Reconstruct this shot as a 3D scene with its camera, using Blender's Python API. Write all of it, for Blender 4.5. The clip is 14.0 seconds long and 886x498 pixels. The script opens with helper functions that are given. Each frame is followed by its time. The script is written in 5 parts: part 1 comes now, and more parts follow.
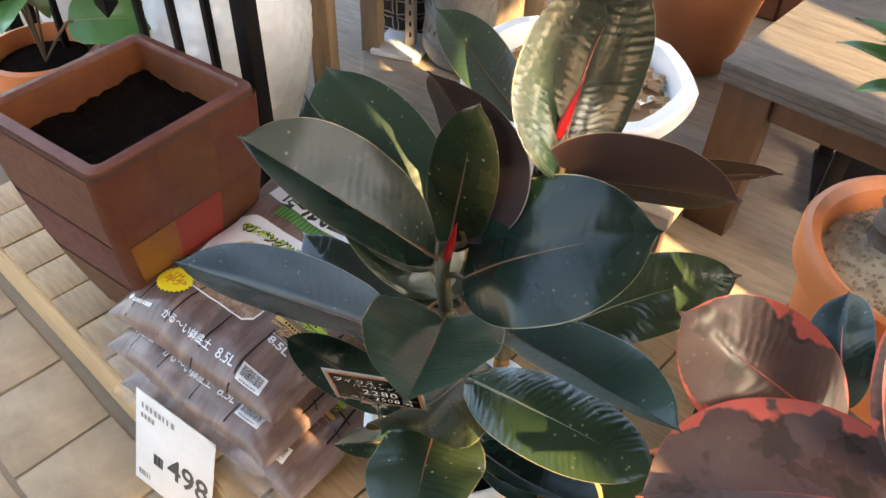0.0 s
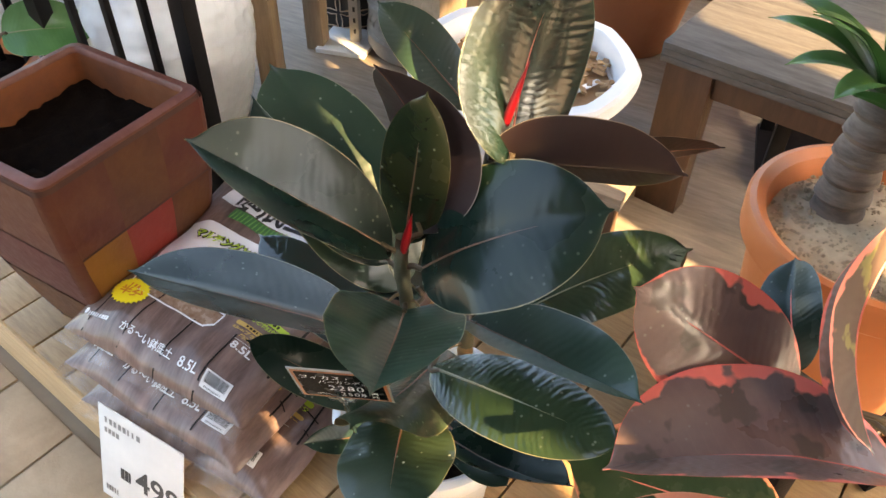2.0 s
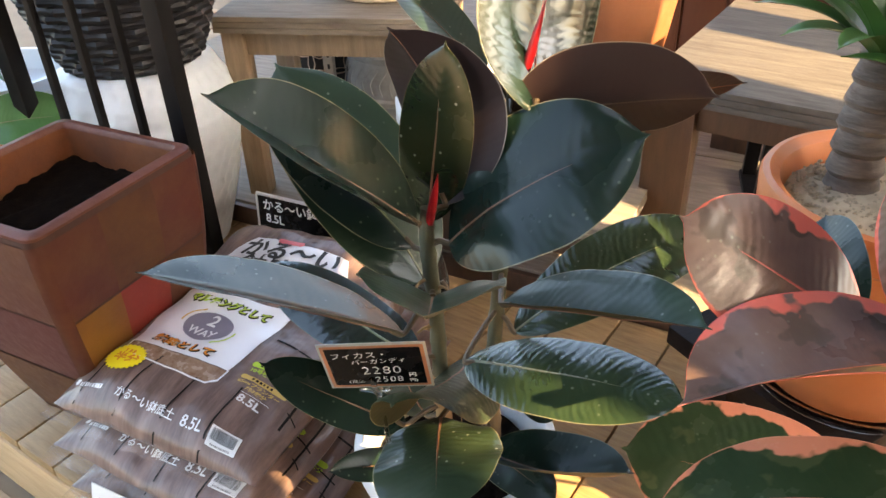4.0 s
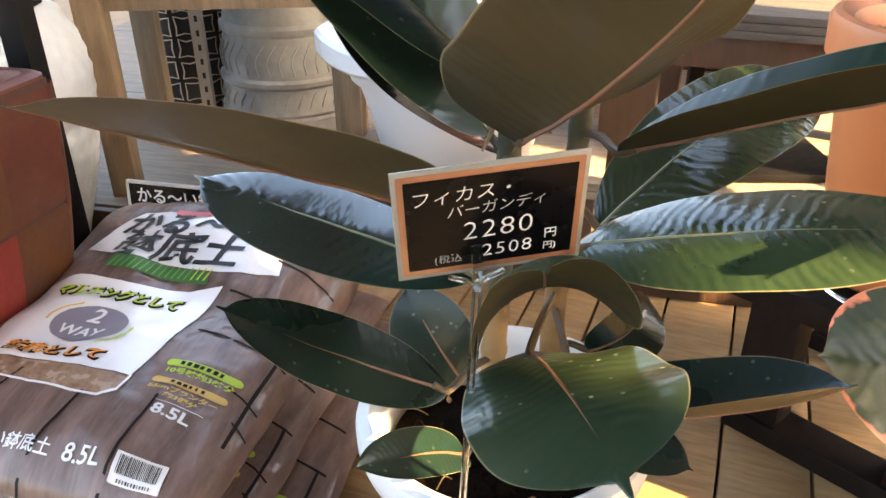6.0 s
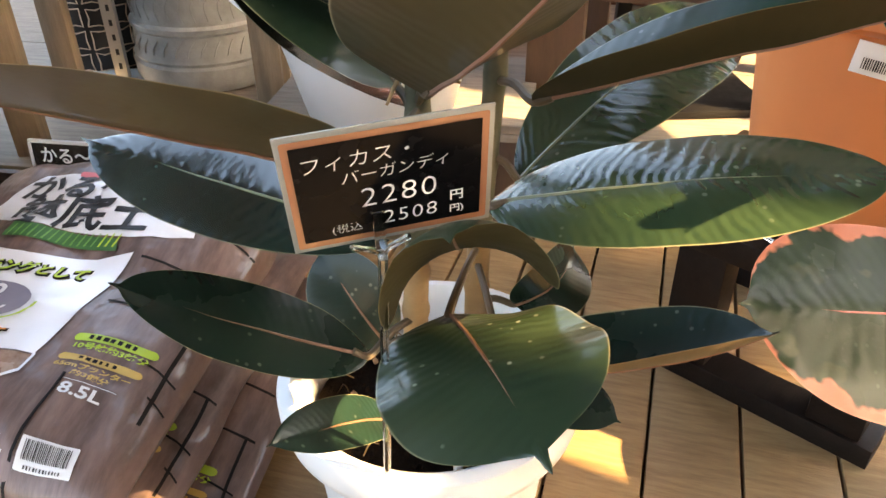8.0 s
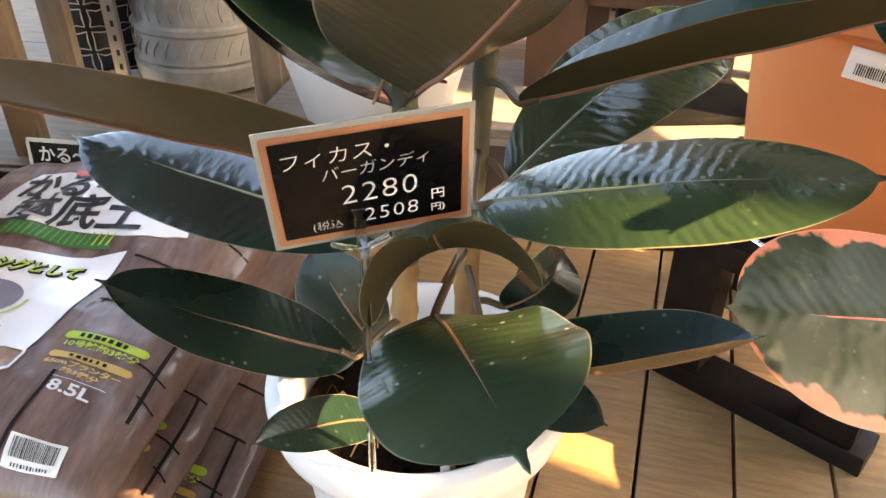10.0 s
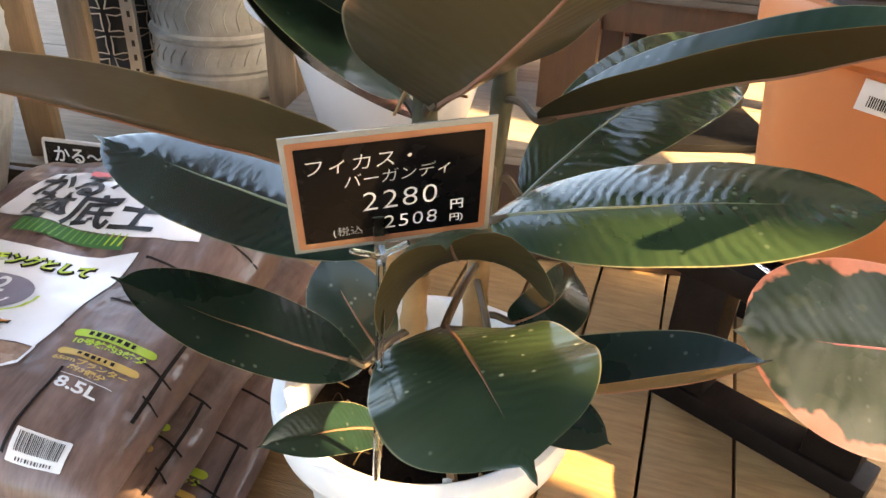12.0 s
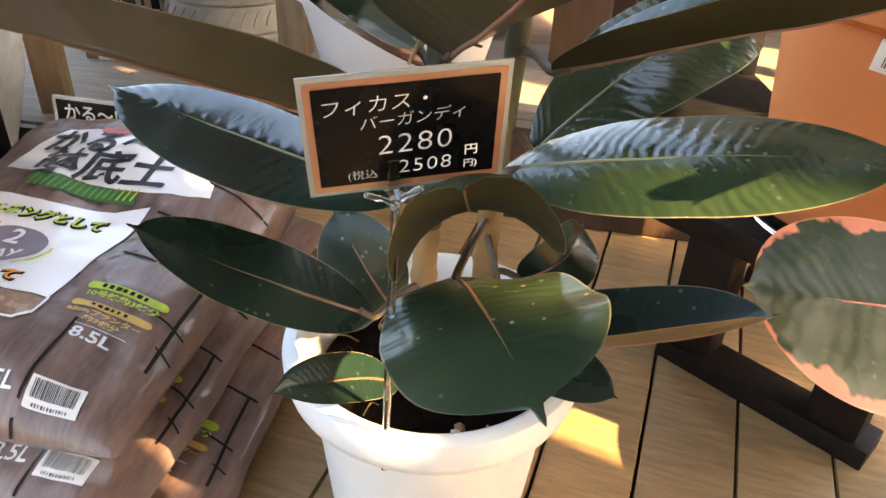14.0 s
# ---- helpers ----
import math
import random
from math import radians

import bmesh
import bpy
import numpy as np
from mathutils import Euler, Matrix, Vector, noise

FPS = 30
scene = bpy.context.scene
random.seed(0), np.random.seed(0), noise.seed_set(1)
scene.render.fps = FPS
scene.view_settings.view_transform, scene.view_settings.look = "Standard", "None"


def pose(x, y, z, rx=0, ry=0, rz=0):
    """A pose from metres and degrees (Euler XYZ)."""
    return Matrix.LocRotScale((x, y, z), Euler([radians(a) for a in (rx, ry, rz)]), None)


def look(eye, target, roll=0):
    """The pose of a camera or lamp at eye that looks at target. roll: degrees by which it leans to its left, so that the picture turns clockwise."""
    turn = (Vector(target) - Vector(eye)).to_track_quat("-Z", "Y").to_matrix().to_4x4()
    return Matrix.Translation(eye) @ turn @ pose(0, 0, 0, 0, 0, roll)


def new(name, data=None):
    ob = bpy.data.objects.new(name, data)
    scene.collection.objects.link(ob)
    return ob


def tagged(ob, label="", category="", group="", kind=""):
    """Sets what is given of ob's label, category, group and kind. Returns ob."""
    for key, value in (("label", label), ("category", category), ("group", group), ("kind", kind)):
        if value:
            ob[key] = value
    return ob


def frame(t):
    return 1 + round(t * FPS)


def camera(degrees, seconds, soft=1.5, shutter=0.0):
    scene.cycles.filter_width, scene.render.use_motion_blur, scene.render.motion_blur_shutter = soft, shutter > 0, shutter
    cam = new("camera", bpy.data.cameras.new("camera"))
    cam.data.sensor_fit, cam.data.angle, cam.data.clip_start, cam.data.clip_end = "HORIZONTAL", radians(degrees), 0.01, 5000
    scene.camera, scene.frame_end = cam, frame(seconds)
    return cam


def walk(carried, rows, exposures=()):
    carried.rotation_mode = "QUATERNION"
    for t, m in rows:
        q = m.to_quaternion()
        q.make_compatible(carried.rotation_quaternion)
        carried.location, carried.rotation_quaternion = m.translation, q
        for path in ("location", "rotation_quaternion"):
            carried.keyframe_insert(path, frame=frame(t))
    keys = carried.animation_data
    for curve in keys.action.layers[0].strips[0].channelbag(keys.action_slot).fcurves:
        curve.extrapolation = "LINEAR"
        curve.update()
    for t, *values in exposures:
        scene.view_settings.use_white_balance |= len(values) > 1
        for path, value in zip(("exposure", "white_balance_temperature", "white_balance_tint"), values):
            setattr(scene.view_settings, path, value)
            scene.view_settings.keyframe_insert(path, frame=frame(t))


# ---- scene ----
cam = camera(60.13, 14.0)
PATH = [
    (0, (0.0536, -0.5176, 1.0200), (-0.0850, 0.7149, -0.1428), 2.00),
    (0.5, (0.0629, -0.5253, 1.0234), (-0.0433, 0.7225, -0.1258), 0.60),
    (1, (0.0527, -0.5363, 1.0268), (-0.0408, 0.7097, -0.1249), 0.60),
    (1.5, (0.0561, -0.5304, 1.0234), (-0.0255, 0.7089, -0.1377), 0.80),
    (2, (0.0561, -0.5244, 1.0209), (0.0085, 0.7089, -0.1479), 1.30),
    (2.2, (0.0604, -0.5244, 1.0226), (0.0263, 0.7106, -0.1454), 1.50),
    (4.5, (-0.0213, -0.5984, 0.8287), (-0.0281, 0.8712, -0.0247), -3.30),
    (4.6, (-0.0289, -0.5958, 0.8185), (-0.0399, 0.8814, -0.0221), -3.40),
    (5, (-0.0867, -0.5635, 0.7794), (-0.0706, 0.9350, -0.0238), -2.30),
    (5.5, (-0.1428, -0.4700, 0.6851), (0.0365, 1.0200, -0.1131), -0.90),
    (5.6, (-0.1462, -0.4641, 0.6766), (0.0637, 1.0243, -0.1173), -0.70),
    (6, (-0.1403, -0.4156, 0.6188), (0.2159, 1.0361, -0.1913), -0.40),
    (6.5, (-0.1283, -0.4003, 0.6043), (0.3128, 1.0107, -0.2355), 0.20),
    (7, (-0.1156, -0.3901, 0.6026), (0.3630, 0.9920, -0.2635), 0.40),
    (7.5, (-0.1173, -0.3918, 0.6026), (0.3604, 0.9698, -0.2958), 0.10),
    (8, (-0.1156, -0.3927, 0.6145), (0.3451, 0.9605, -0.3060), -0.30),
    (8.5, (-0.1096, -0.3893, 0.6137), (0.3468, 0.9588, -0.3162), -0.70),
    (11, (-0.1071, -0.4012, 0.6120), (0.3536, 0.9716, -0.2788), 1.40),
    (11.5, (-0.1148, -0.3995, 0.6137), (0.3460, 0.9784, -0.2695), 2.00),
    (12, (-0.1148, -0.4012, 0.6120), (0.3417, 0.9809, -0.2661), 2.40),
    (12.5, (-0.1122, -0.4029, 0.6179), (0.3502, 0.9792, -0.2567), 2.50),
    (13, (-0.1139, -0.4037, 0.6078), (0.3408, 0.9707, -0.2839), 2.50),
    (13.5, (-0.1207, -0.4029, 0.6103), (0.3247, 0.9614, -0.3018), 2.70),
    (14, (-0.1199, -0.4088, 0.6043), (0.3145, 0.9426, -0.3306), 2.90),
]
walk(cam, [(t, look(eye, target, roll)) for t, eye, target, roll in PATH], [(0.0, 3.31, 7800, 10), (2.2, 3.30, 7800, 10), (4.5, 3.40, 7700, 10), (5.4, 3.62, 7700, 10), (6.0, 3.64, 7800, 10), (7.0, 3.65, 8150, 10), (13.0, 3.66, 8150, 10), (14.0, 3.54, 8150, 10)])

# ---- light ----
SUN_FROM = Vector((0.62, -0.62, 0.62)).normalized()
world = bpy.data.worlds.new("world")
scene.world = world
world.use_nodes = True
wn = world.node_tree
sky = wn.nodes.new("ShaderNodeTexSky")
sky.sky_type = "NISHITA"
sky.sun_disc = False
sky.dust_density = 3.5
sky.sun_elevation = math.asin(SUN_FROM.z)
sky.sun_rotation = math.atan2(SUN_FROM.x, SUN_FROM.y)
wn.links.new(sky.outputs[0], wn.nodes["Background"].inputs[0])
wn.nodes["Background"].inputs[1].default_value = 0.15
sun = new("sun", bpy.data.lights.new("sun", "SUN"))
sun.data.energy = 3.6
sun.data.angle = radians(0.6)
sun.data.color = (1.0, 0.72, 0.40)
sun.matrix_world = look(SUN_FROM * 5, (0, 0, 0))


# ---- materials ----
def material(name, colour, rough=0.5, metal=0.0, spots=None, scale=8.0, amount=0.5, bump=0.0, bump_scale=60.0, coat=0.0, spec=0.5, stretch=(1, 1, 1), tex="Object", rnd=0.0):
    """A principled surface: base colour mottled towards `spots` by noise at two scales, roughness wear and fine relief."""
    m = bpy.data.materials.new(name)
    m.use_nodes = True
    nt = m.node_tree
    b = nt.nodes["Principled BSDF"]
    b.inputs["Roughness"].default_value = rough
    b.inputs["Metallic"].default_value = metal
    b.inputs["Coat Weight"].default_value = coat
    b.inputs["Coat Roughness"].default_value = 0.15
    b.inputs["Specular IOR Level"].default_value = spec
    spots = spots or [c * 0.7 for c in colour]
    tc = nt.nodes.new("ShaderNodeTexCoord")
    mp = nt.nodes.new("ShaderNodeMapping")
    mp.inputs["Scale"].default_value = stretch
    nt.links.new(tc.outputs[tex], mp.inputs[0])
    big = nt.nodes.new("ShaderNodeTexNoise")
    big.inputs["Scale"].default_value = scale
    big.inputs["Detail"].default_value = 6
    big.inputs["Roughness"].default_value = 0.65
    nt.links.new(mp.outputs[0], big.inputs[0])
    ramp = nt.nodes.new("ShaderNodeValToRGB")
    ramp.color_ramp.elements[0].position = 0.35
    ramp.color_ramp.elements[1].position = 0.68
    nt.links.new(big.outputs[0], ramp.inputs[0])
    mul = nt.nodes.new("ShaderNodeMath")
    mul.operation = "MULTIPLY"
    mul.inputs[1].default_value = amount
    nt.links.new(ramp.outputs[0], mul.inputs[0])
    mix = nt.nodes.new("ShaderNodeMix")
    mix.data_type = "RGBA"
    mix.inputs[6].default_value = (*colour, 1)
    mix.inputs[7].default_value = (*spots, 1)
    nt.links.new(mul.outputs[0], mix.inputs[0])
    last = mix.outputs[2]
    if rnd:
        info = nt.nodes.new("ShaderNodeObjectInfo")
        hsv = nt.nodes.new("ShaderNodeHueSaturation")
        mr = nt.nodes.new("ShaderNodeMapRange")
        mr.inputs[3].default_value, mr.inputs[4].default_value = 1 - rnd, 1 + rnd
        nt.links.new(info.outputs["Random"], mr.inputs[0])
        nt.links.new(mr.outputs[0], hsv.inputs["Value"])
        nt.links.new(last, hsv.inputs["Color"])
        last = hsv.outputs[0]
    nt.links.new(last, b.inputs["Base Color"])
    fine = nt.nodes.new("ShaderNodeTexNoise")
    fine.inputs["Scale"].default_value = bump_scale
    fine.inputs["Detail"].default_value = 5
    nt.links.new(mp.outputs[0], fine.inputs[0])
    rr = nt.nodes.new("ShaderNodeMapRange")
    rr.inputs[3].default_value, rr.inputs[4].default_value = max(rough - 0.1, 0.03), min(rough + 0.12, 1)
    nt.links.new(fine.outputs[0], rr.inputs[0])
    nt.links.new(rr.outputs[0], b.inputs["Roughness"])
    if bump:
        bp = nt.nodes.new("ShaderNodeBump")
        bp.inputs["Strength"].default_value = bump
        bp.inputs["Distance"].default_value = 0.002
        nt.links.new(fine.outputs[0], bp.inputs["Height"])
        nt.links.new(bp.outputs[0], b.inputs["Normal"])
    return m


def math_node(nt, op, a, b=None, clamp=False):
    n = nt.nodes.new("ShaderNodeMath")
    n.operation = op
    n.use_clamp = clamp
    for i, v in enumerate((a, b)):
        if v is None:
            continue
        if isinstance(v, (int, float)):
            n.inputs[i].default_value = v
        else:
            nt.links.new(v, n.inputs[i])
    return n.outputs[0]


def leaf_material(name, face, pale, rim, rough=0.27, veins=0.07, margin=0.0, margin_colour=(0.8, 0.25, 0.2), patch=(0.3, 0.3, 0.1), spots=0.4, ridge=22.0, spec=0.36, coat=0.28):
    """A waxy leaf face: side veins as relief, pale mottling, dried water spots, a rim, and a coloured margin where the plant is variegated."""
    m = bpy.data.materials.new(name)
    m.use_nodes = True
    nt = m.node_tree
    b = nt.nodes["Principled BSDF"]
    uv = nt.nodes.new("ShaderNodeUVMap")
    uv.uv_map = "leaf"
    sep = nt.nodes.new("ShaderNodeSeparateXYZ")
    nt.links.new(uv.outputs[0], sep.inputs[0])
    u, v = sep.outputs[0], sep.outputs[1]
    across = math_node(nt, "ABSOLUTE", v)
    tc = nt.nodes.new("ShaderNodeTexCoord")
    n1 = nt.nodes.new("ShaderNodeTexNoise")
    n1.inputs["Scale"].default_value = 14
    n1.inputs["Detail"].default_value = 5
    nt.links.new(tc.outputs["Object"], n1.inputs[0])
    # side veins
    nw = nt.nodes.new("ShaderNodeTexNoise")
    nw.inputs["Scale"].default_value = 38
    nw.inputs["Detail"].default_value = 3
    nt.links.new(tc.outputs["Object"], nw.inputs[0])
    wob = math_node(nt, "ADD", math_node(nt, "MULTIPLY", n1.outputs[0], 0.13), math_node(nt, "MULTIPLY", nw.outputs[0], 0.06))
    along = math_node(nt, "ADD", math_node(nt, "SUBTRACT", u, math_node(nt, "MULTIPLY", across, 0.10)), wob)
    wave = math_node(nt, "SINE", math_node(nt, "MULTIPLY", along, ridge * 6.283))
    n2 = nt.nodes.new("ShaderNodeTexNoise")
    n2.inputs["Scale"].default_value = 90
    n2.inputs["Detail"].default_value = 4
    nt.links.new(tc.outputs["Object"], n2.inputs[0])
    height = math_node(nt, "ADD", math_node(nt, "MULTIPLY", wave, math_node(nt, "MULTIPLY", math_node(nt, "SUBTRACT", nw.outputs[0], 0.32, True), 2.4)), math_node(nt, "MULTIPLY", n2.outputs[0], 0.5))
    bp = nt.nodes.new("ShaderNodeBump")
    bp.inputs["Strength"].default_value = veins
    bp.inputs["Distance"].default_value = 0.0016
    nt.links.new(height, bp.inputs["Height"])
    nt.links.new(bp.outputs[0], b.inputs["Normal"])
    b.inputs["Specular IOR Level"].default_value = spec
    b.inputs["Coat Weight"].default_value = coat
    b.inputs["Coat Roughness"].default_value = 0.10

    def blend(a, c, f):
        x = nt.nodes.new("ShaderNodeMix")
        x.data_type = "RGBA"
        for i, val in ((6, a), (7, c)):
            if isinstance(val, tuple):
                x.inputs[i].default_value = (*val, 1)
            else:
                nt.links.new(val, x.inputs[i])
        nt.links.new(f, x.inputs[0])
        return x.outputs[2]

    mottle = nt.nodes.new("ShaderNodeMapRange")
    mottle.inputs[1].default_value, mottle.inputs[2].default_value = 0.4, 0.75
    nt.links.new(n1.outputs[0], mottle.inputs[0])
    col = blend(face, pale, mottle.outputs[0])
    veinmask = math_node(nt, "MULTIPLY", math_node(nt, "POWER", math_node(nt, "MAXIMUM", wave, 0.0), 14.0), 0.10)
    col = blend(col, pale, veinmask)
    if margin:
        n3 = nt.nodes.new("ShaderNodeTexNoise")
        n3.inputs["Scale"].default_value = 26
        n3.inputs["Detail"].default_value = 3
        nt.links.new(tc.outputs["Object"], n3.inputs[0])
        pm = nt.nodes.new("ShaderNodeMapRange")
        pm.inputs[1].default_value, pm.inputs[2].default_value = 0.56, 0.6
        nt.links.new(n3.outputs[0], pm.inputs[0])
        col = blend(col, patch, math_node(nt, "MULTIPLY", pm.outputs[0], 0.7))
        jag = math_node(nt, "ADD", across, math_node(nt, "MULTIPLY", math_node(nt, "SUBTRACT", n3.outputs[0], 0.5), 1.1))
        ed = nt.nodes.new("ShaderNodeMapRange")
        ed.inputs[1].default_value, ed.inputs[2].default_value = 1 - margin, 1 - margin + 0.05
        nt.links.new(jag, ed.inputs[0])
        col = blend(col, margin_colour, ed.outputs[0])
    edge = nt.nodes.new("ShaderNodeMapRange")
    edge.inputs[1].default_value, edge.inputs[2].default_value = 0.978, 0.992
    nt.links.new(across, edge.inputs[0])
    col = blend(col, rim, edge.outputs[0])
    if spots:
        vor = nt.nodes.new("ShaderNodeTexVoronoi")
        vor.inputs["Scale"].default_value = 95
        nt.links.new(tc.outputs["Object"], vor.inputs[0])
        dot = nt.nodes.new("ShaderNodeMapRange")
        dot.inputs[1].default_value, dot.inputs[2].default_value = 0.16, 0.08
        nt.links.new(vor.outputs["Distance"], dot.inputs[0])
        few = nt.nodes.new("ShaderNodeMapRange")
        few.inputs[1].default_value, few.inputs[2].default_value = 0.47, 0.62
        nt.links.new(n1.outputs[0], few.inputs[0])
        f = math_node(nt, "MULTIPLY", math_node(nt, "MULTIPLY", dot.outputs[0], few.outputs[0]), spots)
        col = blend(col, (0.55, 0.6, 0.5), f)
    nt.links.new(col, b.inputs["Base Color"])
    rr = nt.nodes.new("ShaderNodeMapRange")
    rr.inputs[3].default_value, rr.inputs[4].default_value = rough - 0.07, rough + 0.16
    nt.links.new(n1.outputs[0], rr.inputs[0])
    nt.links.new(rr.outputs[0], b.inputs["Roughness"])
    return m


def bag_material(name):
    """Brown plank print under crinkled clear film: grain along the planks, and a glossy coat with its own creases."""
    m = material(name, (0.215, 0.140, 0.120), 0.4, spots=(0.075, 0.046, 0.038), scale=9, amount=0.9, bump=0.3, bump_scale=40, stretch=(6, 1, 1), spec=0.3)
    nt = m.node_tree
    b = nt.nodes["Principled BSDF"]
    tc = nt.nodes.new("ShaderNodeTexCoord")
    n = nt.nodes.new("ShaderNodeTexNoise")
    n.noise_type = "RIDGED_MULTIFRACTAL"
    n.inputs["Scale"].default_value = 11
    n.inputs["Detail"].default_value = 4
    n.inputs["Distortion"].default_value = 0.6
    nt.links.new(tc.outputs["Object"], n.inputs[0])
    bp = nt.nodes.new("ShaderNodeBump")
    bp.inputs["Strength"].default_value = 0.55
    bp.inputs["Distance"].default_value = 0.004
    nt.links.new(n.outputs[0], bp.inputs["Height"])
    nt.links.new(bp.outputs[0], b.inputs["Coat Normal"])
    b.inputs["Coat Weight"].default_value = 0.45
    b.inputs["Coat Roughness"].default_value = 0.10
    return m


M_leaf = leaf_material("rubber leaf face", (0.0055, 0.0165, 0.0125), (0.010, 0.026, 0.0175), (0.26, 0.24, 0.15), rough=0.24, veins=0.06, spots=0.18, spec=0.25, coat=0.14)
M_leaf_dusty = leaf_material("rubber leaf face, dusty", (0.018, 0.044, 0.027), (0.030, 0.062, 0.036), (0.30, 0.28, 0.18), rough=0.30, veins=0.08, spots=0.3)
M_leaf_ridged = leaf_material("rubber leaf face, ridged", (0.0045, 0.0145, 0.0115), (0.010, 0.025, 0.017), (0.16, 0.16, 0.11), rough=0.17, veins=0.09, ridge=31, spec=0.5, coat=0.6, spots=0.12)
M_leaf_ridged_olive = leaf_material("olive ridged leaf face", (0.018, 0.036, 0.018), (0.034, 0.056, 0.026), (0.2, 0.19, 0.11), rough=0.18, veins=0.17, ridge=31, spec=0.45, coat=0.5, spots=0.25)
M_leaf_olive = leaf_material("olive leaf face", (0.018, 0.034, 0.018), (0.032, 0.050, 0.027), (0.15, 0.14, 0.08), rough=0.30, veins=0.12, spots=0.9)
M_under = leaf_material("leaf underside, olive brown", (0.050, 0.041, 0.018), (0.066, 0.054, 0.025), (0.26, 0.22, 0.14), rough=0.5, veins=0.08, spots=0.0)
M_under_dark = leaf_material("leaf underside, dark olive", (0.036, 0.032, 0.015), (0.048, 0.042, 0.020), (0.20, 0.18, 0.11), rough=0.55, veins=0.05, spots=0.0, spec=0.15, coat=0.0)
M_under_brown = leaf_material("leaf underside, brown", (0.075, 0.044, 0.026), (0.10, 0.062, 0.036), (0.30, 0.24, 0.16), rough=0.5, veins=0.05, spots=0.0, spec=0.2, coat=0.0)
M_under_wine = leaf_material("leaf underside, wine brown", (0.028, 0.015, 0.0145), (0.04, 0.022, 0.02), (0.34, 0.28, 0.22), rough=0.42, veins=0.06, spots=0.0)
M_young = leaf_material("young leaf, dark olive", (0.010, 0.020, 0.009), (0.026, 0.030, 0.012), (0.14, 0.11, 0.07), rough=0.18, veins=0.06)
M_ruby = leaf_material("variegated leaf face, grey rose", (0.125, 0.074, 0.062), (0.21, 0.135, 0.105), (0.80, 0.14, 0.10), rough=0.26, veins=0.18, margin=0.10, margin_colour=(0.80, 0.17, 0.12), patch=(0.055, 0.043, 0.032), spots=0.2)
M_ruby_green = leaf_material("variegated leaf face, green", (0.017, 0.033, 0.015), (0.032, 0.050, 0.023), (0.62, 0.24, 0.15), rough=0.22, veins=0.10, margin=0.13, margin_colour=(0.55, 0.20, 0.12), patch=(0.05, 0.066, 0.03), spots=0.1, spec=0.12, coat=0.05)
M_ruby_under = leaf_material("variegated leaf underside", (0.07, 0.045, 0.038), (0.11, 0.075, 0.06), (0.6, 0.18, 0.13), rough=0.45, margin=0.12, spots=0.0)
M_strap = leaf_material("strap leaf, green", (0.035, 0.10, 0.018), (0.065, 0.15, 0.035), (0.15, 0.22, 0.08), rough=0.4, veins=0.03, spots=0.0)
M_heart = leaf_material("soft leaf, bright green", (0.045, 0.135, 0.033), (0.08, 0.19, 0.065), (0.15, 0.26, 0.11), rough=0.4, veins=0.1, spots=0.0)
M_petiole = material("leaf stalk, green brown", (0.09, 0.062, 0.034), 0.45, scale=20)
M_midrib = material("midrib, red brown", (0.20, 0.088, 0.06), 0.4, spots=(0.14, 0.1, 0.05), scale=20)
M_midrib_pale = material("midrib, pale green", (0.16, 0.17, 0.09), 0.4, scale=20)
M_pink = material("midrib, pink", (0.62, 0.14, 0.11), 0.4, scale=20)
M_sheath = material("red bud sheath", (0.38, 0.012, 0.02), 0.3, scale=20)
M_stem = material("green stem bark", (0.07, 0.075, 0.045), 0.6, spots=(0.16, 0.13, 0.08), scale=40, bump=0.6)
M_stem_brown = material("tan stem bark", (0.30, 0.19, 0.09), 0.65, spots=(0.15, 0.09, 0.04), scale=40, bump=0.8)
M_white_plastic = material("white plastic", (0.64, 0.66, 0.68), 0.32, spots=(0.54, 0.55, 0.55), scale=6, amount=0.4, bump=0.05)
M_soil = material("dark potting soil", (0.005, 0.0035, 0.003), 0.95, spec=0.02, spots=(0.015, 0.010, 0.006), scale=60, bump=1.0, bump_scale=150)
M_plank = material("pale deck timber", (0.40, 0.255, 0.12), 0.55, spots=(0.22, 0.125, 0.052), scale=5, amount=0.8, bump=0.35, bump_scale=30, stretch=(3, 22, 8), rnd=0.12)
M_plank_side = material("raw deck edge timber", (0.52, 0.35, 0.19), 0.6, spots=(0.38, 0.24, 0.12), scale=5, amount=0.7, bump=0.3, bump_scale=30, stretch=(2, 16, 16))
M_grey_wood = material("weathered grey plywood", (0.24, 0.196, 0.15), 0.75, spots=(0.13, 0.10, 0.073), scale=5, amount=0.8, bump=0.35, bump_scale=40, stretch=(2, 16, 8), rnd=0.08)
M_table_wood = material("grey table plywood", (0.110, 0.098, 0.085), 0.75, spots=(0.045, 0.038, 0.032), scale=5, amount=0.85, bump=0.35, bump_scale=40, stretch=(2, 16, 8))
M_brown_wood = material("brown stained timber", (0.085, 0.044, 0.025), 0.55, spots=(0.05, 0.026, 0.016), scale=5, amount=0.8, bump=0.3, bump_scale=40, stretch=(10, 10, 1.5))
M_tan_wood = material("tan weathered timber", (0.27, 0.195, 0.125), 0.7, spots=(0.16, 0.11, 0.07), scale=5, amount=0.8, bump=0.3, bump_scale=40, stretch=(14, 14, 1.5))
M_dark_wood = material("near black stained timber", (0.010, 0.007, 0.006), 0.45, spec=0.12, spots=(0.02, 0.014, 0.011), scale=6, bump=0.2, bump_scale=40, stretch=(10, 2, 8))
